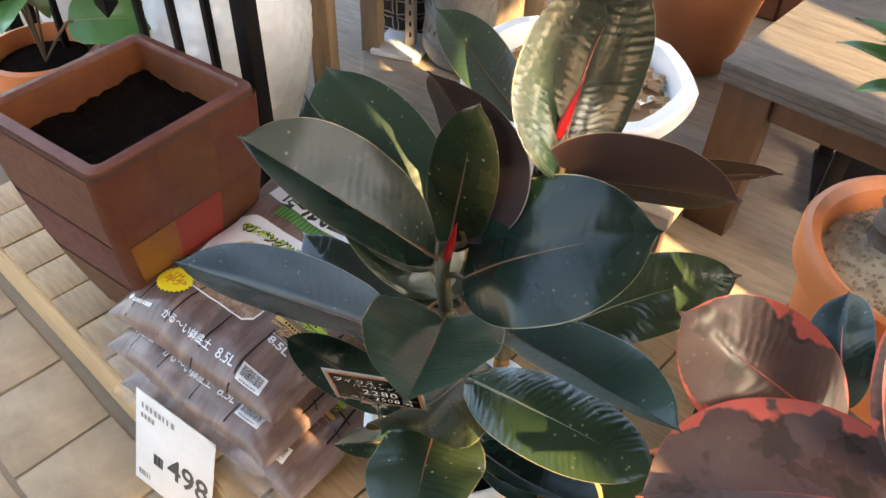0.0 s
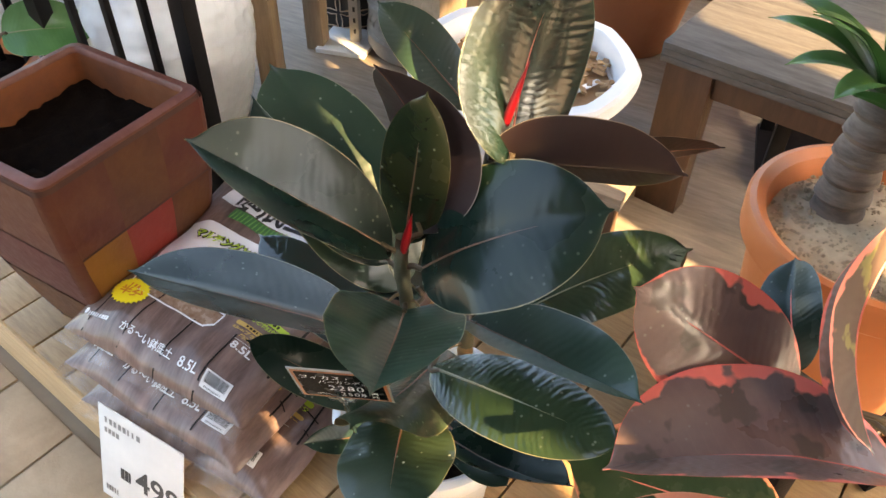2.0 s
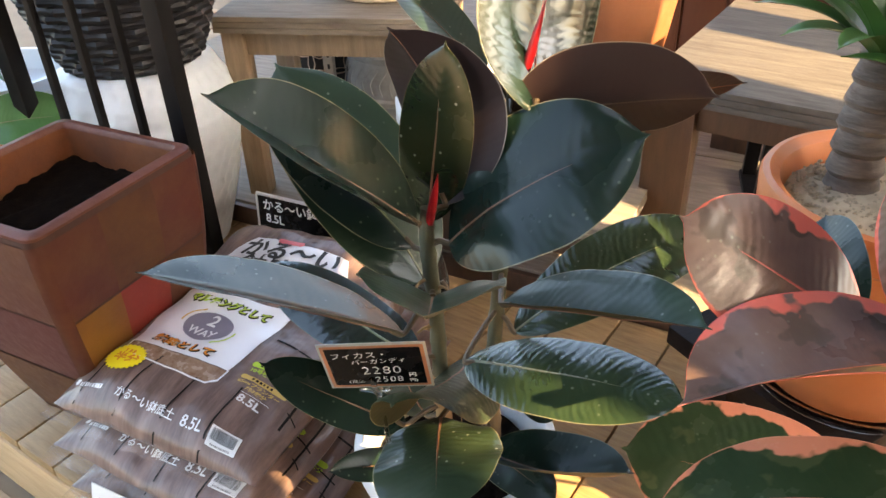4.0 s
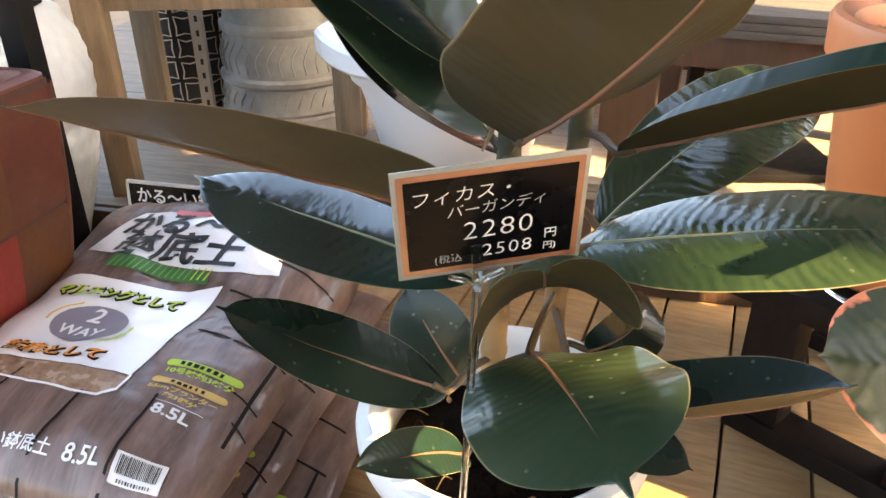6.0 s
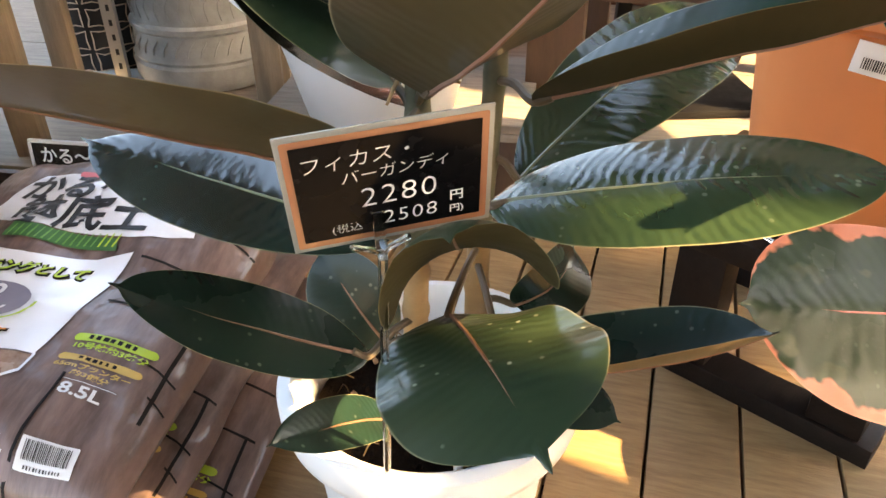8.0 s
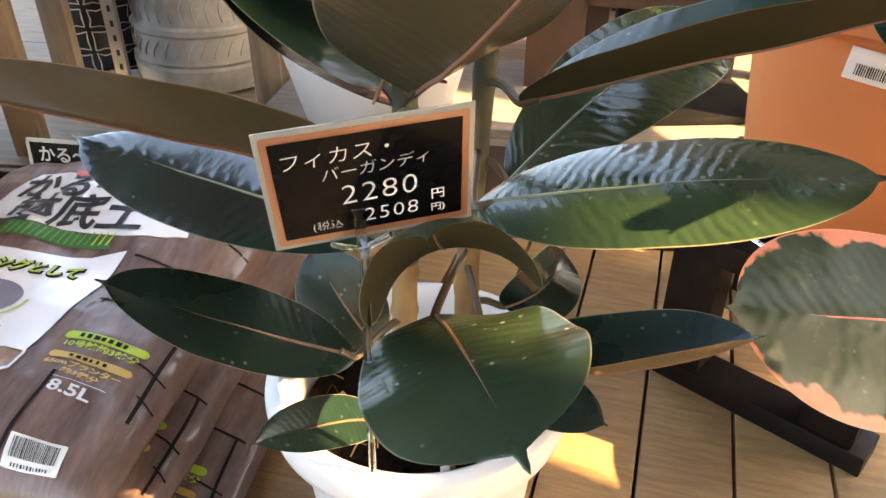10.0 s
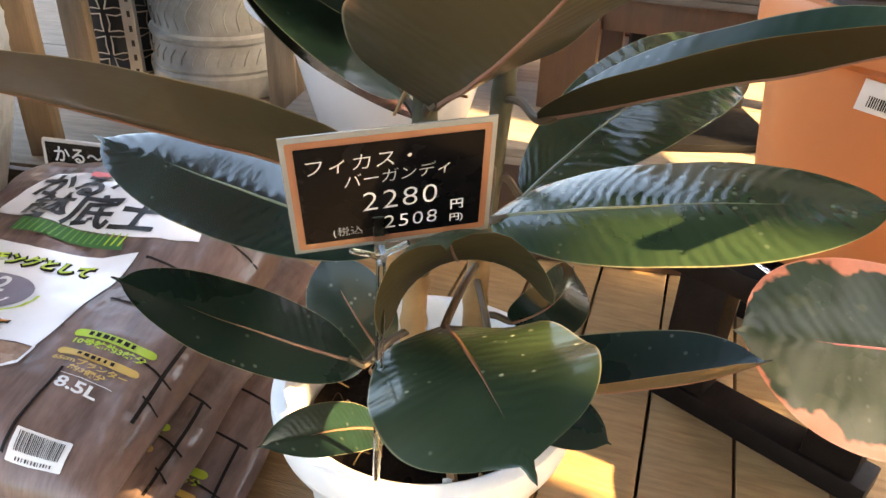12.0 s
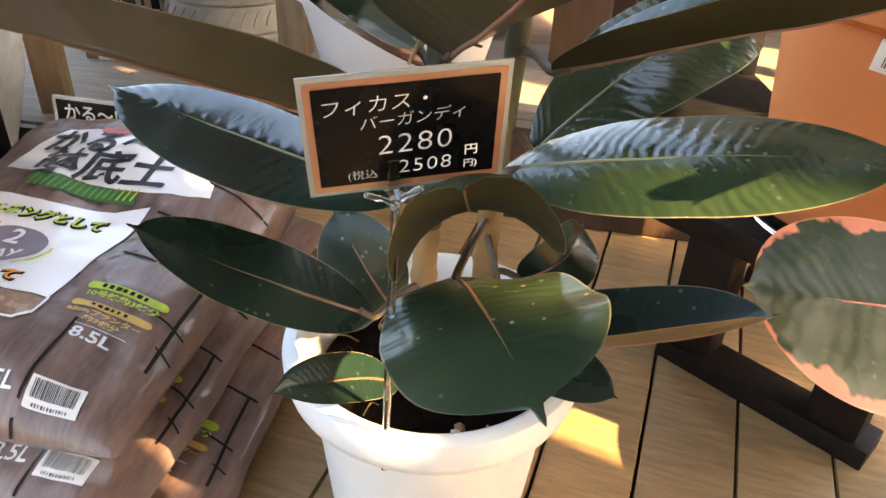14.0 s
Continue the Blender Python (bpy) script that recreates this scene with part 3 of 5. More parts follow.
        for a, b in zip(rows_v, rows_v[1:]):
            for k in range(4):
                bm.faces.new((a[k], a[k + 1], b[k + 1], b[k]))
        part("corner", bm, M_pt_brown, ob)
    return ob


M_planter_joint = material("scored clay joint", (0.07, 0.028, 0.02), 0.7)
M_planter_rim = material("worn rim, pink brown", (0.105, 0.034, 0.023), 0.45, spots=(0.17, 0.07, 0.052), scale=20, amount=0.8, bump=0.4, bump_scale=90, spec=0.22)
M_planter_in = material("orange clay inside", (0.20, 0.056, 0.010), 0.6, spots=(0.085, 0.022, 0.007), scale=9, amount=0.8, bump=0.4)
M_pt_brown = material("painted field, red brown", (0.082, 0.024, 0.017), 0.42, spots=(0.11, 0.045, 0.022), scale=13, amount=0.8, bump=0.3, bump_scale=80, spec=0.22)
M_pt_brown2 = material("painted field, umber", (0.105, 0.043, 0.018), 0.42, spots=(0.065, 0.024, 0.016), scale=13, amount=0.9, bump=0.3, bump_scale=80, spec=0.22)
M_pt_wine = material("painted field, wine", (0.085, 0.022, 0.020), 0.42, spots=(0.08, 0.024, 0.022), scale=9, amount=0.6, bump=0.3, bump_scale=80, spec=0.22)
M_pt_ochre = material("painted field, ochre", (0.20, 0.088, 0.02), 0.42, spots=(0.14, 0.055, 0.018), scale=9, amount=0.6, bump=0.3, bump_scale=80, spec=0.22)
M_pt_red = material("painted field, brick red", (0.22, 0.032, 0.024), 0.42, spots=(0.16, 0.027, 0.02), scale=9, amount=0.6, bump=0.3, bump_scale=80, spec=0.22)
square_planter()


# ---- writing ----
def letters(body, size, shear=0.0, bold=0.0, track=1.0):
    """Flat letters, centred on the origin, in the built-in font."""
    cu = bpy.data.curves.new("letters", "FONT")
    cu.body = body
    cu.size = size
    cu.shear = shear
    cu.offset = bold
    cu.space_character = track
    cu.align_x, cu.align_y = "CENTER", "CENTER"
    cu.resolution_u = 3
    ob = bpy.data.objects.new("letters", cu)
    scene.collection.objects.link(ob)
    bpy.context.view_layer.update()
    me = bpy.data.meshes.new_from_object(ob.evaluated_get(bpy.context.evaluated_depsgraph_get()))
    bpy.data.objects.remove(ob)
    bpy.data.curves.remove(cu)
    bm = bmesh.new()
    bm.from_mesh(me)
    bpy.data.meshes.remove(me)
    return bm


def bars(n, w, h, gap=0.35, bm=None, x0=0.0, y0=0.0, seed=1):
    """A row of small upright bars in place of writing that cannot be read."""
    bm = bm or bmesh.new()
    rng = random.Random(seed)
    step = w / n
    for i in range(n):
        a = x0 - w / 2 + step * i
        b = a + step * (1 - gap) * rng.uniform(0.5, 1.1)
        bm.faces.new([bm.verts.new(v) for v in ((a, y0 - h / 2, 0), (b, y0 - h / 2, 0), (b, y0 + h / 2, 0), (a, y0 + h / 2, 0))])
    return bm


def outline_patch(pts):
    bm = bmesh.new()
    bm.faces.new([bm.verts.new((x, y, 0)) for x, y in pts])
    return bm


def rounded_rect(w, h, r, n=5, cx=0.0, cy=0.0):
    out = []
    for sx, sy, a0 in ((1, 1, 0), (-1, 1, 90), (-1, -1, 180), (1, -1, 270)):
        for k in range(n + 1):
            a = radians(a0 + 90 * k / n)
            out.append((cx + sx * (w / 2 - r) + r * math.cos(a), cy + sy * (h / 2 - r) + r * math.sin(a)))
    return out


def cut_fine(bm, step):
    """Cut flat print into cells, so that it can follow a curved face."""
    lo = [min(v.co[i] for v in bm.verts) for i in (0, 1)]
    hi = [max(v.co[i] for v in bm.verts) for i in (0, 1)]
    for i in (0, 1):
        k = math.floor(lo[i] / step) + 1
        while k * step < hi[i]:
            co = Vector((k * step, 0, 0)) if i == 0 else Vector((0, k * step, 0))
            no = Vector((1, 0, 0)) if i == 0 else Vector((0, 1, 0))
            bmesh.ops.bisect_plane(bm, geom=bm.verts[:] + bm.edges[:] + bm.faces[:], plane_co=co, plane_no=no)
            k += 1
    return bm


# ---- soil bags ----
def soil_bag(at, turn, w, l, h, detail, seed, yo=0.028):
    bag = thing("soil_bag", "printed plastic bag of light pot-bottom soil, lying in a stack", "soil bag", "stack of soil bags", at=at, rz=ROW_TURN + turn)
    rng = random.Random(seed)
    sx, sy, sz = rng.uniform(0, 50), rng.uniform(0, 50), seed * 3.7

    def top(x, y):
        a, b = min(abs(2 * x / w), 1), min(abs(2 * (y - yo) / l), 1)
        e = 10.0 if y > yo else 5.0
        d = (max(1 - a ** 3.4, 0) * max(1 - b ** e, 0)) ** 0.55
        q = 0.009 * noise.noise(Vector((x * 9 + sx, y * 9 + sy, sz))) + 0.0035 * noise.noise(Vector((x * 26 + sx, y * 22, sz)))
        # creases that run in from the sealed ends
        crease = 0.0016 * math.sin(x * 95 + 3 * noise.noise(Vector((x * 20, y * 12, sz)))) * b ** 5
        rise = 0.034 * min(max((y - 0.03) / 0.17, 0), 1) ** 1.3 if detail == 2 else 0.0
        fine = 0.0011 * abs(noise.noise(Vector((x * 70 + sx, y * 48, sz)))) + 0.0009 * noise.noise(Vector((x * 110, y * 150 + sy, sz)))
        return h * 0.58 * d + q * min(d * 2, 1) + crease * (0.4 + d) + rise + fine * min(d * 2, 1)

    def edge_shift(x, y):
        return 0.006 * noise.noise(Vector((x * 11 + sx, y * 11, sz + 5)))

    n, m = 90, 120
    bm = bmesh.new()
    up, dn = [], []
    for i in range(n + 1):
        ru, rd = [], []
        for j in range(m + 1):
            x, y = w * (i / n - 0.5), l * (j / m - 0.5) + yo
            k = edge_shift(x, y)
            onrim = i in (0, n) or j in (0, m)
            t = top(x, y)
            d = (max(1 - abs(2 * x / w) ** 4, 0) * max(1 - abs(2 * (y - yo) / l) ** 4, 0)) ** 0.5
            px, py = x + k * abs(2 * x / w), y + k * abs(2 * (y - yo) / l)
            v = bm.verts.new((px, py, h * 0.42 + t))
            ru.append(v)
            rd.append(v if onrim else bm.verts.new((px, py, h * 0.42 * (1 - d))))
        up.append(ru)
        dn.append(rd)
    for i in range(n):
        for j in range(m):
            bm.faces.new((up[i][j], up[i + 1][j], up[i + 1][j + 1], up[i][j + 1]))
            bm.faces.new((dn[i][j], dn[i][j + 1], dn[i + 1][j + 1], dn[i + 1][j]))
    part("pouch", bm, M_bag, bag)

    # clear sealed fringe at both ends
    for s in (-1, 1):
        bm = bmesh.new()
        rows_v = []
        for i in range(49):
            x = (w - 0.004) * (i / 48 - 0.5)
            y0 = s * (l / 2 - 0.006) + yo
            z0 = h * 0.42 + 0.003 * math.sin(x * 95 + 1)
            row = [bm.verts.new((x * (1 + 0.02 * k), y0 + s * (0.013 * k), z0 + 0.002 + k * (-0.003 + 0.006 * noise.noise(Vector((x * 16, k, sz)))))) for k in range(3)]
            rows_v.append(row)
        for a, b in zip(rows_v, rows_v[1:]):
            for k in range(2):
                bm.faces.new((a[k], b[k], b[k + 1], a[k + 1]))
        ob = part("seal", bm, M_film, bag, "clear crinkled plastic seal")

    def lay(name, bm, mat, x, y, rot=0.0, lift=0.0012, parent=None, step=0.012, label=""):
        bmesh.ops.transform(bm, matrix=Matrix.Translation((x, y, 0)) @ Matrix.Rotation(radians(rot), 4, "Z"), verts=bm.verts)
        cut_fine(bm, step)
        for v in bm.verts:
            f = min(max((v.co.y + 0.178) / 0.18, 0.0), 1.0)
            v.co.y -= 0.036 * f * f * (3 - 2 * f)
            v.co.z = h * 0.42 + top(v.co.x, v.co.y) + lift
            k = edge_shift(v.co.x, v.co.y)
            v.co.x += k * abs(2 * v.co.x / w)
            v.co.y += k * abs(2 * (v.co.y - yo) / l)
        ob = part(name, bm, mat, parent or bag, label)
        return tagged(ob, kind="stuff") if name == "bar" else ob

    # printed plank joints
    for x, y0, y1, lean in ((-0.135, -0.20, -0.10, 0.02), (-0.062, -0.20, -0.085, 0.015), (0.012, -0.205, -0.105, 0.01), (0.085, -0.205, -0.09, 0.005), (0.160, -0.12, 0.02, 0.0)):
        pts = [(x + lean * f, y0 + (y1 - y0) * f) for f in (0, 0.33, 0.66, 1)]
        lay("joint", outline_patch([(a - 0.0014, b) for a, b in pts] + [(a + 0.0014, b) for a, b in reversed(pts)]), M_bag_line, 0, 0, step=0.02)
    for y, x0, x1 in ((0.09, 0.075, 0.166), (0.025, 0.075, 0.168), (-0.045, 0.14, 0.168), (0.03, -0.168, -0.13), (0.075, -0.168, -0.13), (-0.03, -0.168, -0.128), (-0.085, 0.156, 0.170), (0.150, 0.105, 0.170), (-0.10, -0.168, -0.140)):
        lay("joint", outline_patch([(x0, y + 0.004), ((x0 + x1) / 2, y), (x1, y - 0.006), (x1, y - 0.009), ((x0 + x1) / 2, y - 0.003), (x0, y + 0.001)]), M_bag_line, 0, 0, step=0.02)
    # foot of the bag: brand mark as a plain bar, name, volume, bar code
    lay("bar", bars(9, 0.042, 0.006, 0.2, seed=4), M_white_ink, -0.118, -0.175)
    lay("print", outline_patch([(0.005 * math.cos(a * 0.524), 0.005 * math.sin(a * 0.524)) for a in range(12)]), M_white_ink, -0.147, -0.172)
    lay("print", letters("かる〜い鉢底土", 0.0148, bold=0.0002), M_white_ink, -0.020, -0.176)
    lay("print", letters("8.5L", 0.020, bold=0.0003), M_white_ink, 0.061, -0.176)
    code = lay("bar_code", outline_patch(rounded_rect(0.044, 0.024, 0.001)), M_white_ink, 0.112, -0.178)
    lay("bar", bars(26, 0.036, 0.014, 0.3, y0=0.002, seed=8), M_ink, 0.112, -0.178, lift=0.0022, parent=code)
    lay("bar", bars(12, 0.030, 0.0025, 0.4, seed=9), M_ink, 0.112, -0.1875, lift=0.0022, parent=code)
    if detail >= 1:
        # side panel
        lay("label_strip", outline_patch(rounded_rect(0.074, 0.0115, 0.0055)), M_lime_ink, 0.112, -0.030, -2)
        lay("bar", bars(7, 0.045, 0.006, 0.25, seed=11), M_bag_line, 0.112, -0.030, -2, lift=0.002)
        lay("print", letters("10号鉢約3鉢分", 0.0105, bold=0.0003), M_lime_ink, 0.112, -0.0435, -2)
        lay("label_strip", outline_patch(rounded_rect(0.074, 0.0105, 0.005)), M_ochre_ink, 0.110, -0.063, -2)
        lay("bar", bars(6, 0.036, 0.005, 0.25, seed=12), M_bag_line, 0.110, -0.063, -2, lift=0.002)
        lay("print", letters("65cmプランター", 0.0095, bold=0.0003), M_ochre_ink, 0.108, -0.076, -2)
        lay("print", letters("約3個分", 0.0095, bold=0.0003), M_ochre_ink, 0.110, -0.0875, -2)
        lay("print", outline_patch(rounded_rect(0.048, 0.0008, 0.0003, 1)), M_white_ink, 0.112, -0.097)
        lay("print", letters("8.5L", 0.021, bold=0.0005), M_white_ink, 0.110, -0.110)
    if detail >= 2:
        panel = lay("panel", outline_patch([(-0.132, 0.078), (-0.10, 0.088), (-0.04, 0.082), (0.03, 0.087), (0.064, 0.098), (0.058, -0.01), (0.052, -0.066), (-0.118, -0.066), (-0.128, 0.0)]), M_bag_white, 0, 0)
        lay("window", outline_patch([(-0.117, -0.068), (0.051, -0.068), (0.050, -0.095), (0.040, -0.108), (-0.095, -0.100), (-0.112, -0.088)]), M_bag_soil, 0, 0, lift=0.001)
        pts = [(-0.119, -0.066), (-0.115, -0.090), (-0.097, -0.104), (-0.03, -0.110), (0.040, -0.112), (0.053, -0.098), (0.054, -0.066)]
        inner = [(x * 0.975 - 0.001, y + 0.0035) for x, y in pts]
        lay("outline", outline_patch(pts + inner[::-1]), M_white_ink, 0, 0, lift=0.002)
        lay("print", outline_patch([(0.040 * math.cos(a * 0.2618), 0.030 * math.sin(a * 0.2618)) for a in range(24)]), M_lilac_ink, -0.034, 0.008, lift=0.002)
        for s, mat in ((1, M_lime_ink), (-1, M_ochre_ink)):
            arc = [((0.046 + d) * math.cos(radians(a)) * s, (0.036 + d) * math.sin(radians(a)) * s) for d, seq in ((0, range(-55, 15, 10)), (0.003, range(5, -65, -10))) for a in seq]
            lay("print", outline_patch(arc), mat, -0.034, 0.008, lift=0.002)
        lay("print", letters("2", 0.030, bold=0.0006), M_white_ink, -0.032, 0.020, lift=0.0032)
        lay("print", letters("WAY", 0.020, bold=0.0005), M_white_ink, -0.034, -0.006, lift=0.0032)
        for off, mat, bold in ((0.002, M_bag_line, 0.0022), (0.0032, M_lime_ink, 0.0006)):
            lay("print", letters("マルチングとして", 0.0178, 0.1, bold), mat, -0.036, 0.058, 1, lift=off)
        for off, mat, bold in ((0.002, M_bag_line, 0.0022), (0.0032, M_orange_ink, 0.0006)):
            lay("print", letters("鉢底として", 0.021, 0.1, bold), mat, -0.038, -0.046, 0, lift=off)
        # grass strip and the white head with the name
        lay("grass", outline_patch([(-0.082, 0.103), (0.045, 0.098), (0.040, 0.114), (-0.08, 0.124)]), M_green_ink, 0, 0, lift=0.0018)
        for k in range(16):
            x = -0.078 + 0.0077 * k
            lay("blade", outline_patch([(x, 0.102), (x + 0.0022, 0.102), (x + 0.0055, 0.119), (x + 0.004, 0.119)]), M_lime_ink if k > 12 else M_grass2, 0, 0, lift=0.0026, step=0.05)
        lay("head", outline_patch([(-0.128, 0.139), (-0.09, 0.127), (-0.02, 0.121), (0.05, 0.117), (0.088, 0.121), (0.118, 0.130), (0.108, 0.165), (0.085, 0.205), (-0.095, 0.212), (-0.118, 0.175)]), M_bag_white, 0, 0)
        lay("print", letters("かる〜い", 0.046, 0.12, 0.0014), M_ink, -0.014, 0.184, 1, lift=0.0026)
        lay("print", letters("鉢底土", 0.053, 0.12, 0.0014), M_ink, -0.014, 0.143, 1, lift=0.0026)
        lay("print", outline_patch(rounded_rect(0.05, 0.010, 0.004)), M_pinkred, -0.025, 0.209, 0, lift=0.0024)
        star = []
        for k in range(48):
            r = 0.034 if k % 2 else 0.030
            star.append((r * math.cos(k * math.pi / 24), r * math.sin(k * math.pi / 24)))
        sticker = lay("sticker", outline_patch(star), M_yellow, -0.098, -0.113, lift=0.0022, label="yellow jagged paper sticker")
        lay("sticker_print", letters("半分", 0.022, bold=0.0008), M_orange_ink, -0.094, -0.117, lift=0.003, parent=sticker)
        lay("bar", bars(3, 0.020, 0.009, 0.3, seed=14), M_orange_ink, -0.096, -0.099, lift=0.003, parent=sticker)
    return bag


M_film = film_material("crinkled clear film")
M_bag_soil = material("film over brown granules", (0.22, 0.12, 0.07), 0.25, spots=(0.42, 0.30, 0.22), scale=60, amount=0.9, bump=0.5, coat=0.5)
M_grass2 = material("lighter grass ink", (0.14, 0.34, 0.08), 0.35)
M_pinkred = material("pink red ink", (0.7, 0.12, 0.12), 0.35)
BAG_C = Vector((-0.288, 0.294, 0))
soil_bag((BAG_C.x + 0.026, BAG_C.y - 0.034, 0.002), 1.5, 0.365, 0.49, 0.064, 1, 3)
soil_bag((BAG_C.x + 0.002, BAG_C.y - 0.018, 0.054), -1.5, 0.352, 0.485, 0.068, 1, 5)
soil_bag((BAG_C.x, BAG_C.y, 0.107), 0.0, 0.345, 0.444, 0.085, 2, 7, 0.0175)

# white price card leaning on the lowest bag, over the deck's edge
card = thing("price_card", "white card with a printed price, leaning on the soil bags", "price card", at=(-0.411, 0.052, -0.020), rz=ROW_TURN)
card.matrix_world = card.matrix_world @ pose(0, 0, 0, -17, 0, 0)
part("sheet", box((0.172, 0.0015, 0.185), (0, 0, 0), 0.0004), M_card_white, card)


def printed(parent, name, bm, mat, x, z, lift=0.0012, turn=0.0):
    bmesh.ops.transform(bm, matrix=pose(x, -lift, z, 90, 0, 0) @ pose(0, 0, 0, 0, 0, turn), verts=bm.verts)
    ob = part(name, bm, mat, parent)
    return tagged(ob, kind="stuff") if name == "bar" else ob


printed(card, "print", letters("498", 0.060, bold=0.001), M_dark_ink, 0.034, -0.018)
printed(card, "bar", bars(3, 0.026, 0.022, 0.15, seed=2), M_dark_ink, -0.030, -0.024)
printed(card, "bar", bars(8, 0.075, 0.011, 0.2, seed=3), M_grey_ink, -0.035, 0.068)
printed(card, "bar", bars(4, 0.032, 0.010, 0.2, seed=5), M_grey_ink, -0.058, 0.048)
printed(card, "bar", bars(5, 0.03, 0.012, 0.2, seed=6), M_grey_ink, -0.062, -0.072)

# black card behind the bags
board = thing("name_board", "small black card with white writing behind the soil bags", "sign", at=(-0.262, 0.700, -0.012), rz=ROW_TURN)
board.matrix_world = board.matrix_world @ pose(0, 0, 0, -6, 0, 0)
part("panel", box((0.225, 0.004, 0.160), (0, 0, 0.081), 0.001), M_card_black, board)
for bx, bz, bw, bh in ((0, 0.1615, 0.228, 0.005), (-0.1125, 0.081, 0.005, 0.156), (0.1125, 0.081, 0.005, 0.156)):
    part("edge", box((bw, 0.006, bh), (bx, 0, bz), 0.001), M_card_white, board)
printed(board, "print", letters("かる〜い鉢底土", 0.0265, bold=0.0005), M_chalk, -0.005, 0.140, 0.0032)
printed(board, "print", letters("8.5L", 0.026, bold=0.0005), M_chalk, -0.070, 0.112, 0.0032)

# ---- rubber plant ----
pot = thing("plant_pot", "round white plastic flower pot with a thick rolled rim", "flower pot", at=(0.018, 0.032, 0))
part("wall", lathe([(0.076, 0), (0.080, 0.003), (0.0965, 0.180), (0.0975, 0.184), (0.108, 0.187), (0.1145, 0.192), (0.1165, 0.200), (0.117, 0.214), (0.1155, 0.220), (0.111, 0.2225), (0.106, 0.2225), (0.102, 0.219), (0.098, 0.210), (0.0885, 0.13)], 72), M_white_plastic, pot)
part("soil", lathe([(0.085, 0.150), (0.0895, 0.182), (0.080, 0.186), (0.07, 0.183), (0.05, 0.19), (0.03, 0.186), (0.0, 0.19)], 40, wob=0.025), M_soil, pot, "dark soil with fine roots")
rng = random.Random(12)
for k in range(26):
    a, r = rng.uniform(0, 6.28), rng.uniform(0.02, 0.082)
    p0 = Vector((r * math.cos(a), r * math.sin(a), 0.187))
    d = Vector((rng.uniform(-1, 1), rng.uniform(-1, 1), 0)) * 0.022
    pts = spline([p0, p0 + d * 0.5 + Vector((0, 0, rng.uniform(0.004, 0.02))), p0 + d + Vector((0, 0, rng.uniform(0.0, 0.012)))], 5)
    part("root", tube(pts, 0.0006, 5), M_stem_brown if k % 2 else M_soil, pot)
for k in range(60):
    a, r = rng.uniform(0, 6.28), rng.uniform(0.01, 0.084)
    bm = bmesh.new()
    bmesh.ops.create_icosphere(bm, subdivisions=1, radius=rng.uniform(0.002, 0.006))
    for v in bm.verts:
        v.co *= rng.uniform(0.7, 1.2)
    bmesh.ops.translate(bm, vec=(r * math.cos(a), r * math.sin(a), 0.189), verts=bm.verts)
    part("crumb", bm, M_white_crumb if k % 17 == 0 else (M_soil if k % 3 else M_bark), pot)

plant = thing("rubber_plant", "burgundy rubber plant with glossy dark leaves and red leaf buds", "rubber plant", at=(0, 0, 0))


def stem(parent, points, r0, r1, mat):
    pts = spline(points, 10)
    n = len(pts)
    radii = []
    for i in range(n):
        f = i / (n - 1)
        r = r0 + (r1 - r0) * f
        radii.append(r * (1.14 if i % 6 == 0 else 1.0))
    return part("stem", tube(pts, radii, 14), mat, parent)


stem(plant, [(0.008, 0.035, 0.17), (0.006, 0.026, 0.27), (0.0045, 0.014, 0.335)], 0.0098, 0.0085, M_stem_brown)
stem(plant, [(0.0045, 0.014, 0.335), (0.003, 0.0, 0.42), (-0.002, -0.02, 0.52), (0.0, -0.016, 0.552)], 0.0082, 0.0062, M_stem)
stem(plant, [(0.064, 0.05, 0.17), (0.062, 0.05, 0.26), (0.063, 0.048, 0.33)], 0.0098, 0.0085, M_stem_brown)
stem(plant, [(0.063, 0.048, 0.33), (0.068, 0.045, 0.42), (0.072, 0.034, 0.55), (0.079, 0.022, 0.66)], 0.0082, 0.006, M_stem)


def bud(parent, a, b, r):
    pts = spline([a, tuple((Vector(a) + Vector(b)) / 2), b], 6)
    n = len(pts)
    part("bud_sheath", tube(pts, [max(r * math.sin(math.pi * (0.25 + 0.75 * i / (n - 1))), 0.0004) for i in range(n)], 10), M_sheath, parent, "pointed red bud sheath")


bud(plant, (0.0, -0.022, 0.535), (0.010, -0.030, 0.592), 0.0042)
bud(plant, (0.080, 0.004, 0.648), (0.099, 0.006, 0.722), 0.004)
leaf(plant, (-0.0103, -0.0234, 0.5421), (-0.1600, -0.0570, 0.6800), (0.6700, -0.0900, 0.7370), 0.0570, bow=0.0000, fold=0.430, curl=0.050, twist=-0.049, peak=0.50, under=M_under_brown, petiole=(-0.004, -0.022, 0.53))
leaf(plant, (-0.0001, 0.0023, 0.5278), (0.0201, 0.0056, 0.6913), (-0.3912, -0.9130, 0.1154), 0.0340, bow=0.0012, fold=0.065, curl=-0.030, twist=-0.050, peak=0.50, face=M_young, under=M_under_wine, rib=M_midrib, petiole=(-0.001, -0.018, 0.53))
leaf(plant, (0.0177, -0.0243, 0.5200), (0.1716, -0.0635, 0.6357), (-0.5555, -0.4812, 0.6781), 0.0623, bow=0.0200, fold=0.252, curl=-0.159, twist=0.399, peak=0.50, wave=0.03, petiole=(0, -0.02, 0.515))
leaf(plant, (0.0011, -0.0245, 0.4635), (-0.0026, -0.2223, 0.5944), (0.1040, 0.5485, 0.8296), 0.0654, bow=-0.0070, fold=0.496, curl=-0.014, twist=0.005, peak=0.42, face=M_leaf_dusty, wave=0.04, spike=0.1, petiole=(0, -0.012, 0.455))
